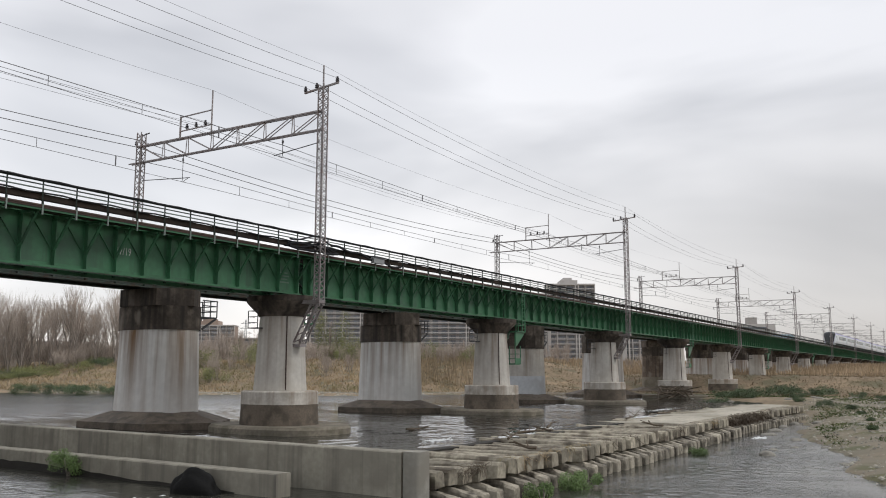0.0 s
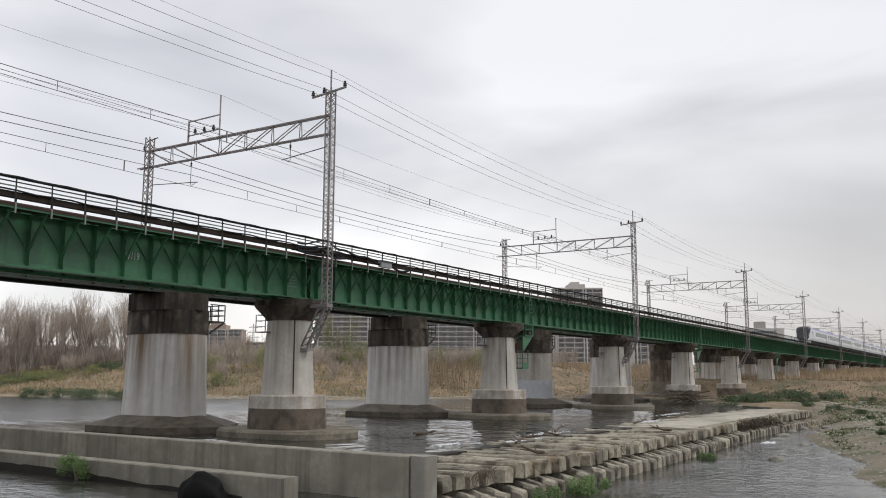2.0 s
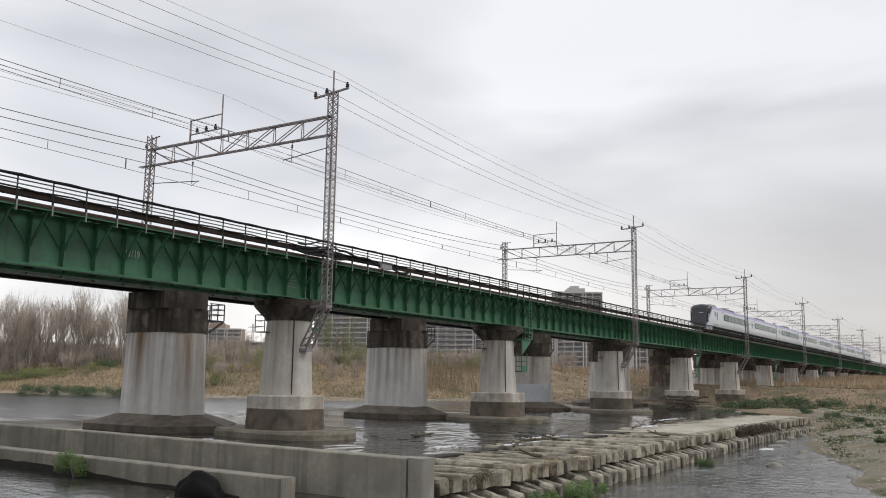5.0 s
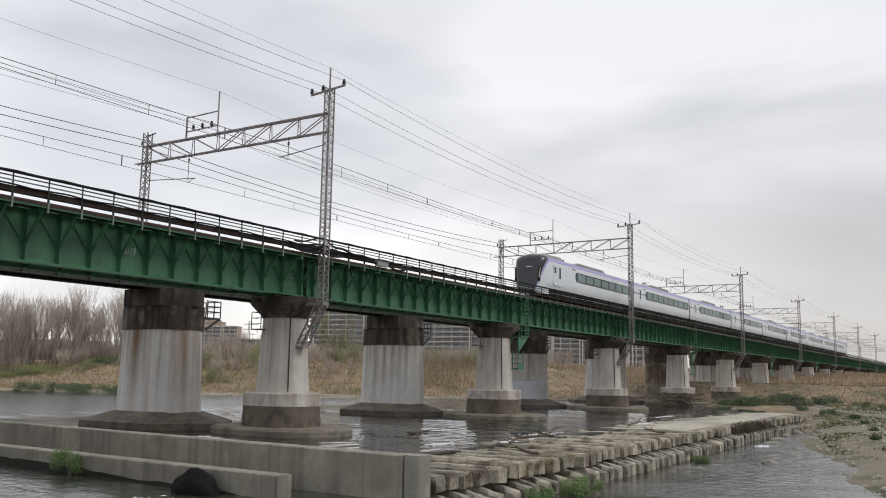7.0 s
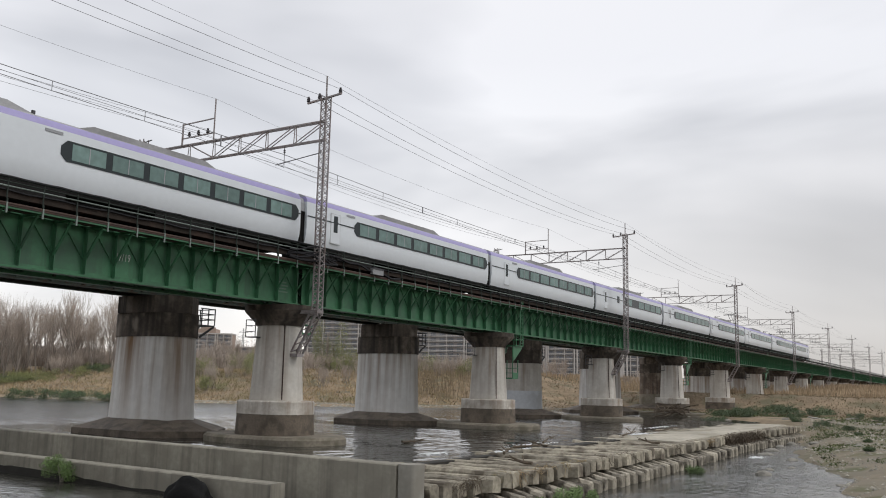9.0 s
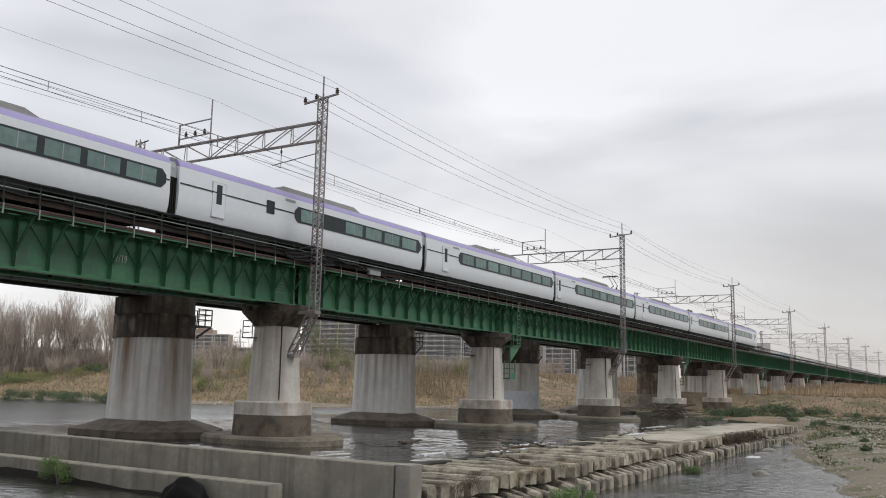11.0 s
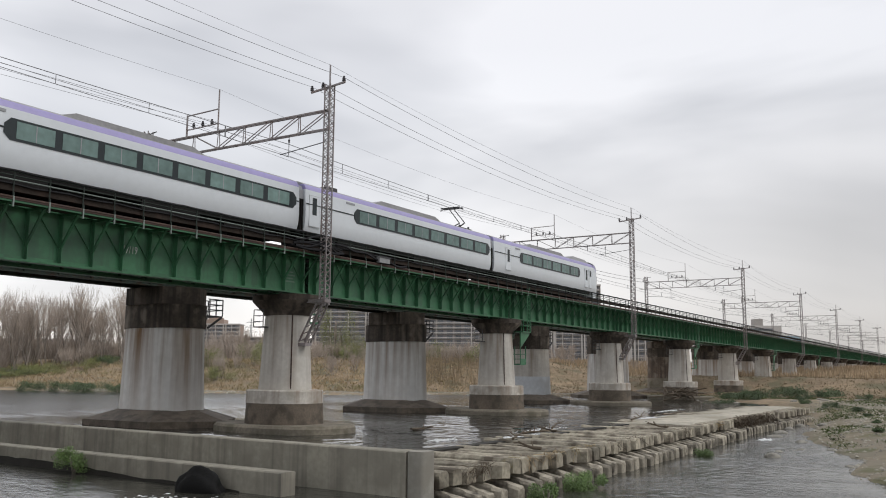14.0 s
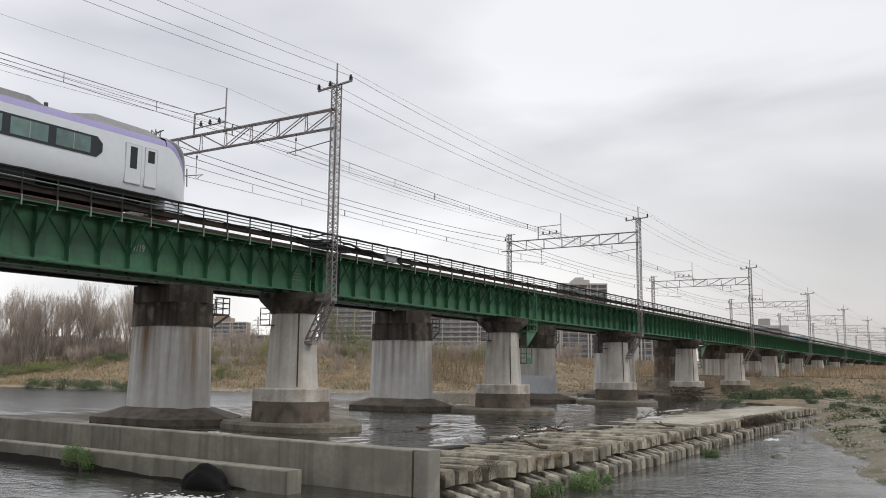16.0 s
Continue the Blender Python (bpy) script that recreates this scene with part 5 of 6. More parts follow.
def shrubs():
    weed = "green weeds sprouting beside the weir"
    bush("weed_clump", 19.95, 27.9, 0.6, 0.6, 0.85, WEED, "small green bush growing on the low wall", 900, 0.11, -0.62, 1)
    bush("weed_clump", 26.6, 12.45, 0.8, 0.5, 0.7, WEED, weed, 1500, 0.11, -1.3, 2)
    bush("weed_clump", 29.9, 12.5, 1.2, 0.55, 0.65, WEED, weed, 1700, 0.11, -1.3, 3)
    bush("weed_clump", 45.6, 12.4, 1.0, 0.5, 0.55, WEED, weed, 700, 0.12, -1.3, 4)
    rnd = random.Random(12)
    for i in range(9):                       # low green growth along the left shore
        bush("shore_weeds", 69 + 0.7 * i + rnd.uniform(-0.5, 0.5), 106.5 - 2.6 * i, 2.2, 2.2, 1.2, LEAF, "low dark green weeds at the water's edge", 420, 0.3, 0.05, 20 + i, False, "weeds along the shore")
    for i, (x, y, s) in enumerate(((86.1, 11.9, 1.0), (83.6, 9.7, 0.7), (98.0, 16.5, 0.9), (59.5, 5.6, 0.45), (90, 15.0, 0.8), (100.4, 8.3, 1.0), (108, 11.5, 1.1), (78, 8.2, 0.4), (70, 6.8, 0.4))):
        s *= 0.62
        bush("bar_bush", x, y, 1.9 * s, 1.6 * s, 1.0 * s, LEAF, "dark green bush on the gravel bar", 600, 0.13, None, 400 + i, False, "bushes on the gravel bar")
    for i in range(11):                      # green growth where the weir meets the bank
        x = 92 + 3.2 * i
        bush("bank_bush", x, 23.5 - 0.5 * i + rnd.uniform(-3, 3), 2.0, 1.7, 1.1 + rnd.uniform(-0.3, 0.5), LEAF, "green bush on the stony bank", 420, 0.28, None, 40 + i, False, "bushes on the bank")
    for i in range(48):                      # sprouting grey-green shrubs behind the shore
        bearing = radians(rnd.uniform(29.5, 48.5))
        d = rnd.uniform(134, 168)
        x, y = d * math.cos(bearing), d * math.sin(bearing)
        if rnd.random() < 0.66:
            bare_shrub("brown_shrub", x, y, rnd.uniform(0.6, 1.1), "bare brown shrub on the far bank", "shrubs on the far bank", rnd)
            continue
        bush("willow_shrub", x, y, 2.4, 2.4, rnd.uniform(2.2, 4.2), WILLOW, "tangled grey and pale green shrub", 480, 0.34, None, 60 + i, True, "shrubs on the far bank")
    for i in range(130):                     # brown brush under the bare trees
        bearing = radians(rnd.uniform(42, 62))
        d = rnd.uniform(172, 206)
        bare_shrub("brown_brush", d * math.cos(bearing), d * math.sin(bearing), rnd.uniform(0.7, 1.6) if bearing > 0.87 else rnd.uniform(0.6, 1.2), "tangled brown brush under the bare trees", "brush on the far bank", rnd)
    for i in range(18):                      # olive undergrowth at the foot of the trees
        bearing = radians(rnd.uniform(50.5, 61))
        d = rnd.uniform(164, 176)
        x, y = d * math.cos(bearing), d * math.sin(bearing)
        bush("olive_bush", x, y, 3.2, 3.2, rnd.uniform(0.9, 1.9), LEAF if i % 3 == 0 else WILLOW, "low olive-green undergrowth below the trees", 420, 0.32, None, 300 + i, True, "undergrowth on the far bank")
    for px, h in ((39.0, 12.0), (38.2, 10.0), (36.7, 6.0)):
        x, y = 190 * math.cos(radians(px)), 190 * math.sin(radians(px))
        bush("willow_tree", x, y, 3.4, 3.4, h, WILLOW, "tall pale yellow-green willow", 1500, 0.4, None, int(px * 10), True, "willows on the far bank")
    for i in range(26):
        bearing = radians(rnd.uniform(18.0, 33.0))
        d = rnd.uniform(150, 190)
        x, y = d * math.cos(bearing), d * math.sin(bearing)
        if 24 < y < 46:
            continue
        bare_shrub("brown_shrub", x, y, rnd.uniform(0.6, 1.2), "bare brown shrub on the far bank", "shrubs on the far bank", rnd)


bare_trees()
shrubs()


def blades(name, mat, label, n, place, tall, wide, seed, lean=0.35):
    """One mass of standing blades scattered by place(rnd), which gives x and y or None."""
    rnd = random.Random(seed)
    g = Geo()
    done = 0
    while done < n:
        p = place(rnd)
        done += 1
        if p is None:
            continue
        x, y = p
        z = ground_height(x, y) - 0.06
        for _ in range(3):
            h = rnd.uniform(*tall)
            a = rnd.uniform(0, 6.283)
            dx, dy = math.cos(a) * wide, math.sin(a) * wide
            lx, ly = rnd.gauss(0, lean) * h, rnd.gauss(0, lean) * h
            bx, by = x + rnd.gauss(0, 0.25), y + rnd.gauss(0, 0.25)
            k = len(g.v)
            g.v += [(bx - dx, by - dy, z), (bx + dx, by + dy, z), (bx + lx * 0.45 + dx * 0.7, by + ly * 0.45 + dy * 0.7, z + h * 0.6),
                    (bx + lx * 0.45 - dx * 0.7, by + ly * 0.45 - dy * 0.7, z + h * 0.6), (bx + lx, by + ly, z + h)]
            g.f += [(k, k + 1, k + 2, k + 3), (k + 3, k + 2, k + 4)]
    me = bpy.data.meshes.new(name)
    me.from_pydata(g.v, [], g.f)
    me.materials.append(mat)
    return tagged(new(name, me), label, "grass", kind="stuff")


def polar(b0, b1, d0, d1, shore_gap=3.0, patch=None):
    def place(rnd):
        b, d = radians(rnd.uniform(b0, b1)), math.sqrt(rnd.uniform(d0 * d0, d1 * d1))
        x, y = d * math.cos(b), d * math.sin(b)
        if x < blend(y, SHORE) + shore_gap:
            return None
        if patch and noise.noise((x * 0.05, y * 0.05, patch)) < 0.0:
            return None
        return x, y
    return place


blades("dry_grass", STRAW, "tawny dry grass covering the river bank", 15000, polar(30, 62, 95, 190, 6), (0.2, 0.65), 0.06, 1, 0.7)
blades("dry_grass_slope", SLOPE, "tawny dry grass on the slope beneath the bridge", 17000, polar(4, 33, 112, 185, 12), (0.08, 0.26), 0.08, 2, 0.7)
blades("tall_dry_grass", TAWNY, "tall orange-brown dry grass on the terrace", 9000, polar(3, 32, 150, 260, 14), (0.5, 1.3), 0.06, 22, 0.15)
blades("dry_reeds", REED, "thin pale dry reeds", 600, polar(29.5, 36.5, 122, 150, 8, 2.0), (0.9, 2.6), 0.03, 3, 0.12)
blades("far_brush", TWIG, "distant leafless woods behind the bank", 7000, polar(36, 63, 205, 260, 8), (2.0, 6.5), 0.07, 13, 0.1)
blades("green_grass", TURF, "short green grass between the stones", 7000, polar(4, 40, 92, 114, 3, 5.0), (0.06, 0.2), 0.07, 4, 0.6)


def bar_place(rnd):
    x, y = rnd.uniform(34, 100), rnd.uniform(-6, 13)
    if x < blend(y, BAR) + 3.0 or noise.noise((x * 0.11, y * 0.16, 8.0)) < -0.02:
        return None
    return x, y


blades("bar_grass", TURF, "thin green grass on the gravel bar", 20000, bar_place, (0.05, 0.17), 0.045, 5, 0.8)


def stones():
    rnd = random.Random(77)

    def lump(r):
        bm = bmesh.new()
        bmesh.ops.create_icosphere(bm, subdivisions=2, radius=1.0)
        sx, sy, sz = rnd.uniform(0.8, 1.4), rnd.uniform(0.7, 1.1), rnd.uniform(0.4, 0.7)
        o = rnd.uniform(0, 50)
        for v in bm.verts:
            k = 1 + 0.28 * noise.noise(v.co * 1.3 + Vector((o, o, o)))
            v.co = Vector((v.co.x * sx, v.co.y * sy, v.co.z * sz)) * k * r
        me = bpy.data.meshes.new("rock")
        bm.to_mesh(me)
        bm.free()
        me.materials.append(STONE)
        return me

    kinds = [lump(1.0) for _ in range(5)]
    spots = [(47.0, 9.4, 0.5), (50.5, 9.8, 0.3), (52.5, 9.0, 0.3), (62, 12.2, 0.5), (66, 12.6, 0.6), (71, 12.9, 0.45), (76, 13.0, 0.5), (58, 9.9, 0.4)]
    for _ in range(46):
        x, y = rnd.uniform(36, 110), rnd.uniform(-2, 17)
        if x > blend(y, BAR) - 1.5:
            spots.append((x, y, rnd.uniform(0.18, 0.45)))
    for _ in range(22):
        y = 20 + rnd.uniform(0, 90)
        spots.append((blend(y, SHORE) - rnd.uniform(-0.5, 1.5), y, rnd.uniform(0.2, 0.5)))
    for x, y, r in spots:
        z = max(ground_height(x, y), (POOL if y < 15 else 0.0) - 0.05)
        solid("rock", kinds[rnd.randrange(5)], None, "rounded grey river rock at the water's edge", "rock", "rocks along the river",
              at=Matrix.Translation((x, y, z)) @ pose(0, 0, 0, 0, 0, rnd.uniform(0, 360)) @ Matrix.Scale(r, 4))
    g = Geo()
    n = 0
    while n < 17500:
        x, y = rnd.uniform(33, 105), rnd.uniform(-8, 15)
        n += 1
        if n > 10500:
            y = rnd.uniform(46, 110)
            x = blend(y, SHORE) + rnd.uniform(-2, 6)
        elif x < blend(y, BAR) - 1.0:
            continue
        r = rnd.uniform(0.03, 0.07) + 0.12 * rnd.random() ** 5 * (1 if n < 10500 else 1.3)
        z = ground_height(x, y)
        a = rnd.uniform(0, 6.28)
        c, s = math.cos(a) * r, math.sin(a) * r
        g.add([(x + c, y + s, z), (x - s, y + c, z), (x - c, y - s, z), (x + s, y - c, z), (x + c * 0.3, y, z + r * 0.6), (x - c * 0.3, y + 0.2 * r, z + r * 0.6)],
              [(0, 1, 4), (1, 5, 4), (1, 2, 5), (2, 3, 5), (3, 4, 5), (3, 0, 4)])
    me = bpy.data.meshes.new("gravel")
    me.from_pydata(g.v, [], g.f)
    me.materials.append(GRAVEL)
    tagged(new("gravel", me), "pale grey gravel and cobbles on the banks", "gravel", kind="stuff")


stones()


def boulder():
    bm = bmesh.new()
    bmesh.ops.create_icosphere(bm, subdivisions=4, radius=1.0)
    for v in bm.verts:
        k = 1 + 0.16 * noise.noise(v.co * 1.6) + 0.05 * noise.noise(v.co * 6)
        v.co = Vector((v.co.x * 0.5, v.co.y * (0.7 if v.co.y > 0 else 1.2), v.co.z * 0.85)) * k
    me = bpy.data.meshes.new("boulder")
    bm.to_mesh(me)
    bm.free()
    me.materials.append(material("wet_black_rock", (0.006, 0.006, 0.006), 0.75, 0, 0.3, 2.0, 0.4, spec=0.2))
    for p in me.polygons:
        p.use_smooth = True
    solid("boulder", me, None, "black wet boulder lying against the low wall", "rock", at=(19.35, 21.0, -0.78))


boulder()


def driftwood():
    rnd = random.Random(5)
    for x, y, z, a, ln in ((43, 19.8, 0.05, 10, 2.6), (40.5, 18.4, 0.08, 60, 1.8), (34, 17.5, 0.12, 20, 2.2), (37.5, 18.8, 0.12, -30, 1.6), (52, 18.6, 0.14, 5, 3.0),
                           (60, 19.2, 0.14, -8, 4.2), (38, 25.5, 0.03, -5, 2.0), (97, 31, 0.4, 12, 5.0), (30.5, 14.5, 0.12, 70, 1.5), (45.5, 14.3, 0.2, 80, 1.2)):
        g = Geo()
        p, pts = Vector((0, 0, 0)), []
        for i in range(6):
            pts.append(p.copy())
            p += Vector((ln / 5, rnd.uniform(-0.12, 0.12), rnd.uniform(-0.03, 0.06)))
        for i in range(5):
            g.bar(pts[i], pts[i + 1], 0.13 - 0.018 * i, n=6)
        for _ in range(3):
            q = pts[rnd.randrange(1, 5)]
            g.bar(q, q + Vector((rnd.uniform(0.1, 0.5), rnd.uniform(-0.4, 0.4), rnd.uniform(0.05, 0.35))), 0.035, n=4)
        solid("driftwood", g, WOOD, "broken grey-brown driftwood branch stranded on the weir", "driftwood", "driftwood on the weir", at=pose(x, y, z + 0.05, 0, 0, a))


def debris():
    """Straw and twigs caught on the beam ends."""
    rnd = random.Random(31)
    for x in (24.6, 25.3, 27.2, 28.4, 30.2, 31.0, 32.3, 34.2, 36.8, 39.5, 47.5, 55.0, 60.8, 62.0, 63.1, 64.4, 65.3, 66.5, 67.8, 69.0):
        g = Geo()
        for _ in range(46 if x < 60 else 110):
            p = Vector((rnd.gauss(0, 0.22), rnd.uniform(-0.12, 0.25), rnd.uniform(-0.1, 0.12)))
            q = p + Vector((rnd.gauss(0, 0.34), rnd.uniform(-0.2, 0.25), -rnd.uniform(-0.12, 0.4)))
            g.bar(p, q, rnd.uniform(0.01, 0.022), n=3)
        solid("debris_tangle", g, STRAW if 26 < x < 60 and x % 1 < 0.45 else WOOD, "tangle of straw and twigs caught on the weir", "debris", "debris on the weir",
              at=Matrix.Translation((x, 13.95, 0.0) if x < 60 else (x, 13.75 + 0.5 * math.sin(x * 0.13), -0.15)) @ Matrix.Scale(1.0 if x < 60 else 1.7, 4))


def wood_pile():
    """Flood wood heaped against the pier on the bank."""
    rnd = random.Random(66)
    t = thing("driftwood_pile", (98.5, 29.0, 0.15), "heap of dark tangled flood wood against a pier", "driftwood")
    for _ in range(46):
        p = Vector((rnd.gauss(0, 2.0), rnd.gauss(0, 0.8), rnd.uniform(0.0, 1.0)))
        d = Vector((rnd.gauss(0, 1), rnd.gauss(0, 0.7), rnd.gauss(0, 0.22))).normalized() * rnd.uniform(0.8, 2.4)
        part("branch", Geo().line([p - d, p + Vector((0, 0, rnd.uniform(-0.15, 0.15))), p + d], rnd.uniform(0.05, 0.16), n=5), WOOD, t)


debris()
driftwood()
wood_pile()


# ---- buildings behind the bank ----
FACADE = material("apartment_facade", (0.36, 0.34, 0.32), 0.85, 0, 0.1, 0.2, 0)
FACADE_DARK = material("apartment_recess_shade", (0.27, 0.265, 0.27), 0.8, 0, 0.15, 0.2, 0)
PARAPET = material("apartment_parapet", (0.52, 0.50, 0.485), 0.8, 0, 0.06, 0.2, 0)
GLASS = material("apartment_glass", (0.17, 0.185, 0.21), 0.15, 0, 0.3, 0.2, 0)
BROWN = material("brown_facade", (0.36, 0.28, 0.235), 0.85, 0, 0.1, 0.2, 0)
BLUE = material("blue_roof_sheet", (0.20, 0.30, 0.35), 0.5, 0, 0.1, 0.3, 0)
AXIS = radians(31.49)


def at_view(offset, depth, z=4.0):
    """A pose that faces the river: offset metres to the right of the river axis line, depth metres along it."""
    c, s = math.cos(AXIS), math.sin(AXIS)
    return pose(depth * c + offset * s, depth * s - offset * c, z, 0, 0, 31.49 - 90)


def apartment(name, offset, depth, width, floors, label, bays, wall=FACADE, z=4.0, deep=12.0, fins=True, tower=None, group=3):
    """A slab block with balconies: local x along the front, -y towards the river."""
    fh = 2.9
    t = thing(name, at_view(offset, depth, z), label, "apartment building", "buildings beyond the bank")
    h = floors * fh
    body = part("wall", Geo().box(0, width, 0, deep, 0, h), wall, t)
    part("roof", Geo().box(-0.3, width + 0.3, -1.6, deep + 0.3, h, h + 0.9), PARAPET, t)
    # Flat sheet over the wall, its darker colour standing for balcony shade.
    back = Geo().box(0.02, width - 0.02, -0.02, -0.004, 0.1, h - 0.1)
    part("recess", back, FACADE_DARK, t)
    rail = Geo().box(0, width, -1.5, -1.42, 0.5, 0.85).box(0, width, -1.5, 0, -0.18, 0.0).mesh("balcony", PARAPET)
    bw = width / bays
    pane = Geo().box(-bw * 0.3, bw * 0.3, -0.06, -0.03, 0.1, 2.1).mesh("window", GLASS)
    for f in range(floors):
        part("balcony", rail, None, t, at=(0, 0, f * fh + 0.2))
        for b in range(bays):
            if f < 2 and bays > 20:
                continue                         # hidden behind the bank
            part("window", pane, None, t, at=((b + 0.5) * bw, 0, f * fh + 0.2))
    if fins:
        fin = Geo().box(-0.35, 0.35, -1.7, 0, 0, h).mesh("fin", PARAPET)
        slim = Geo().box(-0.16, 0.16, -1.6, 0, 0, h).mesh("partition", PARAPET)
        for b in range(0, bays + 1):
            if b % group == 0:
                part("fin", fin, None, t, at=(b * bw, 0, 0))
                part("fin", fin, None, t, at=(b * bw + 1.6, 0, 0))
            elif b % (group // 3) == 0:
                part("partition", slim, None, t, at=(b * bw, 0, 0))
    if tower:
        x0, x1, extra = tower
        part("stair_tower", Geo().box(x0, x1, -1.0, deep, h + 0.9, h + extra).box(x0 + 2, x1 - 3, 1, deep - 2, h + extra, h + extra + 1.6), wall, t)
    return t


apartment("apartment_building", -78, 500, 122, 15, "long pale grey apartment block with white balcony bands", 24, group=6)
apartment("apartment_building", 43, 505, 17, 15, "grey apartment wing stepping up beside the tower", 3)
apartment("apartment_building", 61, 506, 28, 17, "tall pale grey apartment tower end with balconies", 5, PARAPET, tower=(8, 18, 3.0))
apartment("apartment_building", -184, 640, 30, 11, "brown apartment block with pale balconies beyond the trees", 5, BROWN, tower=(4, 18, 4.0))
apartment("apartment_building", -158, 660, 40, 8, "low brown apartment block with pale balconies", 6, BROWN)
apartment("apartment_building", -335, 650, 40, 7, "grey apartment block behind the bare trees", 6)
apartment("apartment_building", 84, 400, 13, 5, "small white house block seen beneath the bridge", 4, PARAPET)


def white_block():
    t = thing("office_building", at_view(176, 510, 4.0), "white flat-roofed building with a brown rooftop box", "building", "buildings beyond the bank")
    part("wall", Geo().box(0, 20, 0, 12, 0, 27), PARAPET, t)
    part("rooftop_box", Geo().box(5, 10, 2, 8, 27, 31), FACADE, t, "grey-brown rooftop plant box")
    for i in range(8):
        part("window_band", Geo().box(0.8, 15, -0.06, -0.02, i * 3.2 + 1.6, i * 3.2 + 2.9), GLASS, t)
    t = thing("warehouse", at_view(186, 480, 5.0), "low hall with a faded blue roof", "building", "buildings beyond the bank")
    part("wall", Geo().box(0, 9, 0, 14, 0, 16), PARAPET, t)
    part("roof", Geo().loft([[(-0.5, y, z) for y, z in ((-0.6, 16), (14.6, 16), (14.6, 16.8), (7, 19), (-0.6, 16.8))], [(9.5, y, z) for y, z in ((-0.6, 16), (14.6, 16), (14.6, 16.8), (7, 19), (-0.6, 16.8))]]), BLUE, t)


white_block()


def pylon():
    t = thing("power_pylon", at_view(-205, 900, 4.0), "distant steel lattice power pylon", "pylon")
    g = Geo()
    for s in (-1, 1):
        for r in (-1, 1):
            g.bar((4 * s, 4 * r, 0), (0.8 * s, 0.8 * r, 36), 0.4)
            g.bar((0.8 * s, 0.8 * r, 36), (0.3 * s, 0.3 * r, 52), 0.35)
    for i in range(9):
        a, b = 1 - i / 9, 1 - (i + 1) / 9
        wa, wb = 0.8 + 3.2 * a, 0.8 + 3.2 * b
        for s in (-1, 1):
            g.bar((wa * s, -wa, 36 * (1 - a)), (-wb * s, -wb, 36 * (1 - b)), 0.25)
    part("tower_frame", g, STEEL, t)
    for z, w in ((38, 7), (43, 6), (48, 5)):
        part("cross_arm", Geo().bar((-w, 0, z), (w, 0, z), 0.4).bar((-w, 0, z), (0, 0, z + 2), 0.25).bar((w, 0, z), (0, 0, z + 2), 0.25), STEEL, t)


pylon()


# ---- small fittings on the bridge ----
def text_mesh(body, size, mat):
    cu = bpy.data.curves.new("lettering", "FONT")
    cu.body, cu.size, cu.extrude = body, size, 0.003
    ob = bpy.data.objects.new("lettering", cu)
    scene.collection.objects.link(ob)
    me = bpy.data.meshes.new_from_object(ob.evaluated_get(bpy.context.evaluated_depsgraph_get()))
    bpy.data.objects.remove(ob)
    me.materials.clear()
    me.materials.append(mat)
    return me


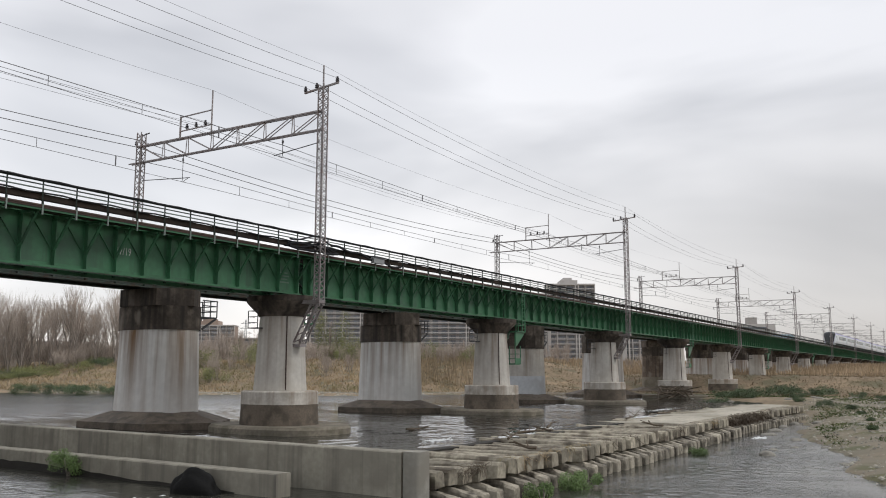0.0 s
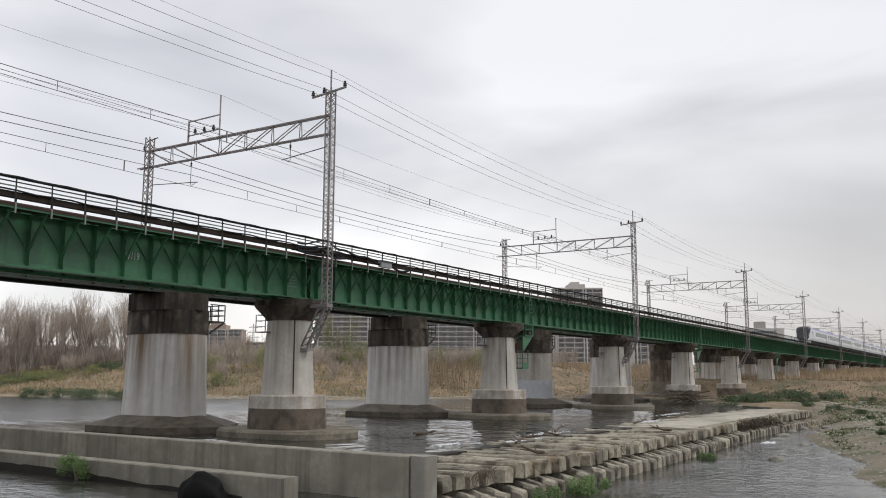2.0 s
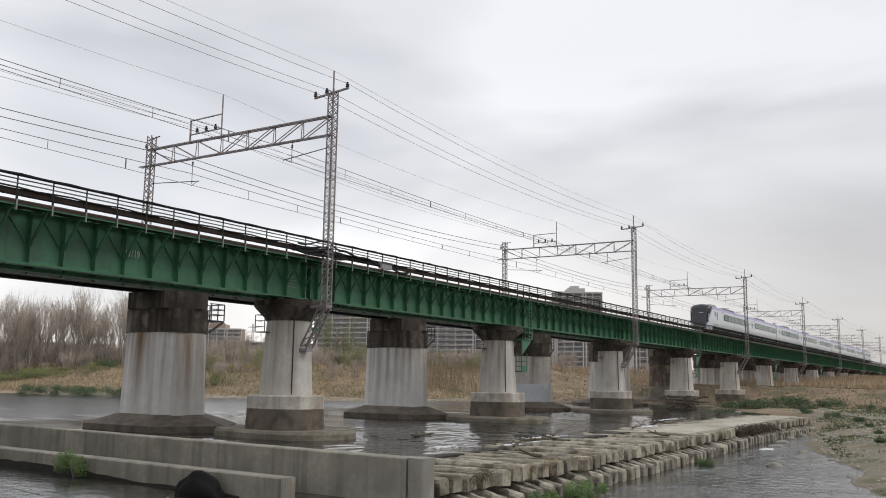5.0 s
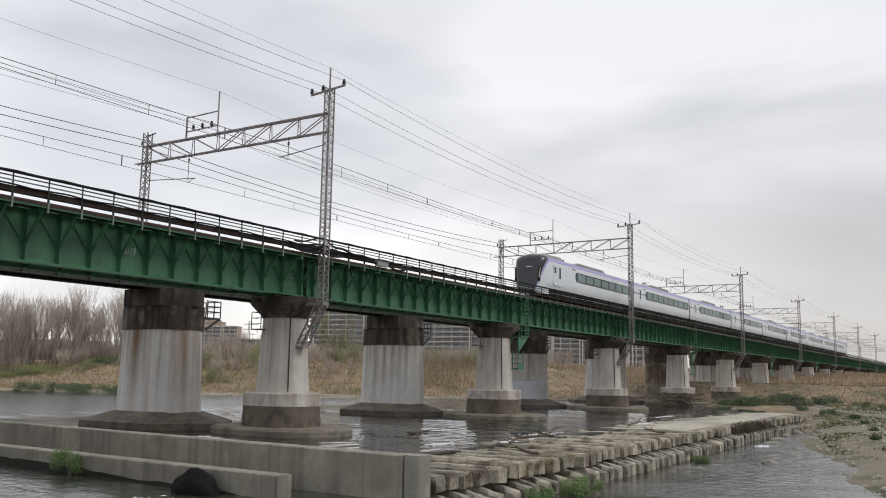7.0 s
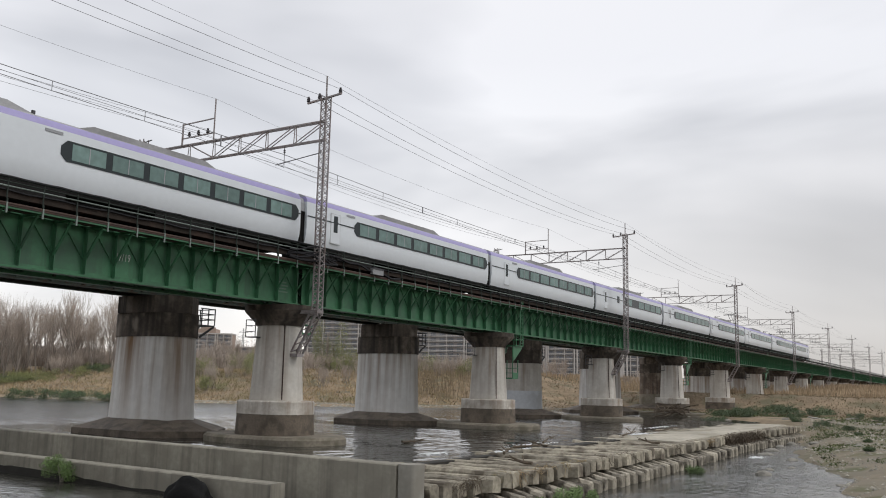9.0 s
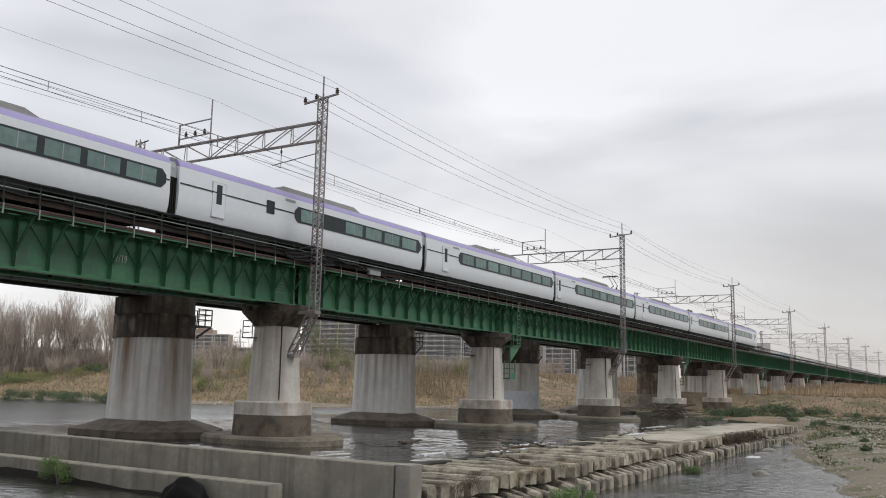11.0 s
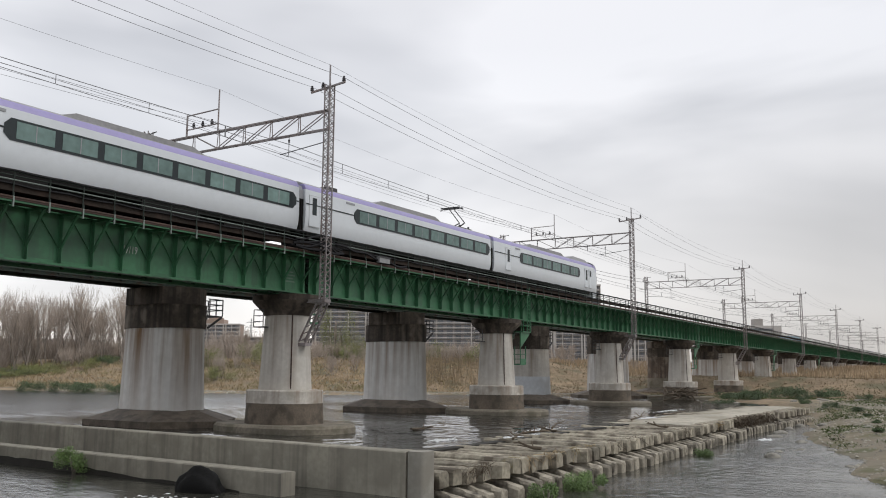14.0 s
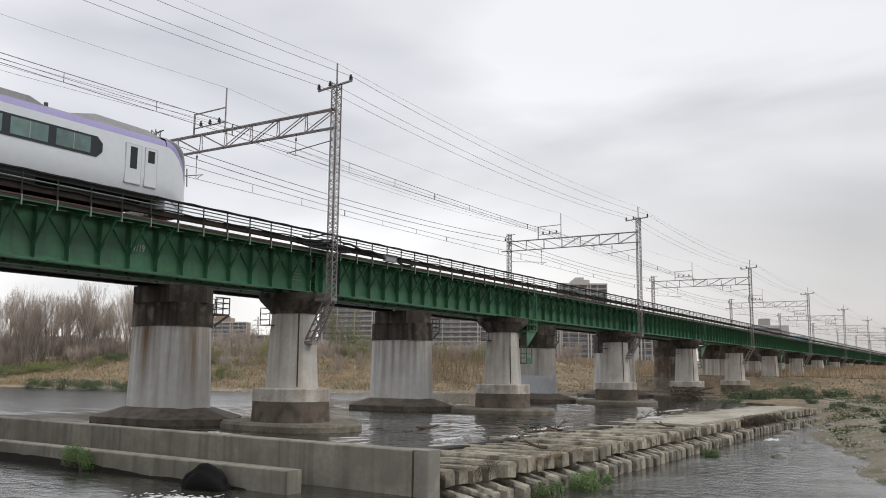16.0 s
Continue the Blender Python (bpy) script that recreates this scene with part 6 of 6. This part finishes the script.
def fittings():
    web = TRACK_Y + WEB_Y - 0.03
    number = thing("span_number", (22.92, web, 7.8), "white painted span number on the green girder web", "lettering")
    for dx, sign in ((0.0, "1"), (0.16, "7"), (0.33, "/"), (0.44, "1"), (0.60, "9")):
        part("character", text_mesh(sign, 0.44, PAINT_WHITE), None, number, at=pose(dx, 0, 0, 90, 0, 0) @ Matrix.Diagonal((0.72, 1, 1, 1)))
    for k in range(3):
        g = Geo()
        for i in range(4):
            g.box(0, 0.75 - 0.12 * (i % 2), -0.01, 0.0, 0.16 * i, 0.16 * i + 0.07)
        solid("paint_record", g, PAINT_FAINT, "faint white painted record panel on the girder", "lettering", "paint records on the girders",
              at=(JOINT_X - 1.72 + k * SPAN, web + 0.005, 7.5))
    # cable bundle round the first mast
    rnd = random.Random(8)
    t = thing("cable_bundle", (FIRST_X, 0, 0), "thick black cables looped round the mast at deck level", "cables")
    for k in range(9):
        pts = []
        z0, y0 = 9.2 + rnd.uniform(-0.12, 0.3), TRACK_Y + EDGE_Y - 0.1 + rnd.uniform(-0.25, 0.25)
        for i in range(15):
            x = -1.9 + 3.8 * i / 14
            hump = math.exp(-(x / 0.9) ** 2)
            pts.append((x, y0 - 0.3 * hump, z0 + 0.28 * hump * (1 if k % 2 else -0.3) + 0.04 * math.sin(3 * x + k)))
        part("cable", Geo().tube(pts, 0.09), CABLE, t)
    pts = [(1.5 + 6.5 * i / 20, TRACK_Y + EDGE_Y - 0.08, 9.55 - 0.5 * smoothstep(0, 1, i / 20) + 0.06 * math.sin(i)) for i in range(21)]
    part("cable", Geo().tube(pts, 0.13), CABLE, t)
    b = thing("junction_box", (FIRST_X + 5.6, TRACK_Y + EDGE_Y - 0.12, 9.05), "pale grey metal junction box on the handrail", "box")
    part("case", Geo().box(-0.5, 0.5, -0.12, 0.1, 0.0, 0.34), STEEL, b)
    part("lid_edge", Geo().box(-0.52, 0.52, -0.14, -0.12, 0.27, 0.35), STEEL_DARK, b)
    # green access platforms at the piers
    first = None
    for k in (1, 3, 5, 7):
        at = Matrix.Translation((FIRST_X + k * SPAN, NEAR_Y, 0))
        if first:
            copy_thing(first, at)
            continue
        first = thing("access_platform", at, "green steel access platform and ladder hung beside the pier", "platform", "access platforms at the piers")
        part("floor", Geo().box(1.2, 2.5, -1.7, -0.2, 5.95, 6.05), GREEN, first)
        part("bracket", Geo().loft([[(x, y, z) for x, z in ((1.05, 4.9), (1.2, 4.9), (2.5, 5.85), (2.5, 5.95), (1.05, 5.95))] for y in (-1.6, -1.5)]).loft([[(x, y, z) for x, z in ((1.05, 4.9), (1.2, 4.9), (2.5, 5.85), (2.5, 5.95), (1.05, 5.95))] for y in (-0.4, -0.3)]), GREEN, first)
        for z in (6.45, 6.85):
            part("guard_rail", Geo().line([(1.25, -1.7, z), (2.5, -1.7, z), (2.5, -0.2, z)], 0.05), GREEN, first)
        for x, y in ((1.3, -1.7), (1.9, -1.7), (2.5, -1.7), (2.5, -0.9), (2.5, -0.2)):
            part("rail_post", Geo().bar((x, y, 6.0), (x, y, 6.85), 0.05), GREEN, first)
        g = Geo()
        for x in (1.55, 1.95):
            g.bar((x, -1.9, 6.0), (x, -1.9, 9.4), 0.05)
        for i in range(11):
            g.bar((1.55, -1.9, 6.2 + 0.3 * i), (1.95, -1.9, 6.2 + 0.3 * i), 0.035)
        part("ladder", g, GREEN, first)
        cage = part("lower_cage", Geo().box(1.1, 2.0, -1.5, -0.6, 3.55, 3.65), GREEN, first, "small railed cage below the platform")
        for x, y in ((1.15, -1.5), (2.0, -1.5), (2.0, -0.6), (1.15, -0.6)):
            part("cage_post", Geo().bar((x, y, 3.6), (x, y, 4.95), 0.06), GREEN, cage)
        for z in (4.0, 4.35):
            part("cage_rail", Geo().line([(1.15, -1.5, z), (2.0, -1.5, z), (2.0, -0.6, z), (1.15, -0.6, z)], 0.05), GREEN, cage)
        part("kick_plate", Geo().box(1.12, 1.98, -1.52, -1.48, 3.65, 4.0), GREEN, cage)


fittings()


def white_water():
    """Broken water where the river spills over the weir and in the channel."""
    rnd = random.Random(21)
    for x, y, z, a, b, n in ((42.5, 20.3, 0.0, 2.4, 0.6, 70), (17.2, 18.6, -0.64, 0.8, 2.2, 200), (59, 12.2, POOL, 0.9, 0.4, 60), (70, 22, 0.0, 4, 0.4, 40), (33.5, 20.8, 0.0, 1.0, 0.4, 40), (37.6, 18.95, 0.02, 1.7, 0.3, 130), (58, 19.4, 0.03, 3.0, 0.35, 110)):
        g = Geo()
        for _ in range(3 * n):
            px, py = rnd.gauss(0, 0.45) * a, rnd.gauss(0, 0.45) * b
            r, h = rnd.uniform(0.03, 0.11), rnd.uniform(0.01, 0.03)
            ring = [(px + r * rnd.uniform(0.7, 1.8) * math.cos(k * 1.0472), py + r * 0.7 * math.sin(k * 1.0472), 0) for k in range(6)]
            g.add(ring + [(px, py, h)], [(k, (k + 1) % 6, 6) for k in range(6)])
        me = bpy.data.meshes.new("foam")
        me.from_pydata(g.v, [], g.f)
        me.materials.append(FOAM)
        tagged(new("foam", me), "white broken water on the river surface", "foam", kind="stuff").location = (x, y, z + 0.005)


white_water()


def motions():
    """The train runs over the bridge towards -x."""
    uneven = [(0.0, 0.0), (4.0, 0.0), (6.0, 0.2), (6.5, 0.3), (7.0, 0.3), (7.5, -0.25), (8.0, 0.5), (8.5, 0.7), (9.0, 0.0), (10.2, -0.1), (11.5, -0.5), (12.0, -0.45),
              (12.5, 0.18), (13.0, 0.25), (13.5, -0.65), (14.0, -0.7), (14.5, -0.6), (15.0, 0.2), (15.5, 0.2), (16.0, -0.3)]
    rows = [(t, 33.9 - 24.57 * (t - 9.0) + d) for t, d in uneven]
    walk(TRAIN, [(t, Matrix.Translation((x, TRACK_Y, RAIL_Z))) for t, x in rows])


motions()
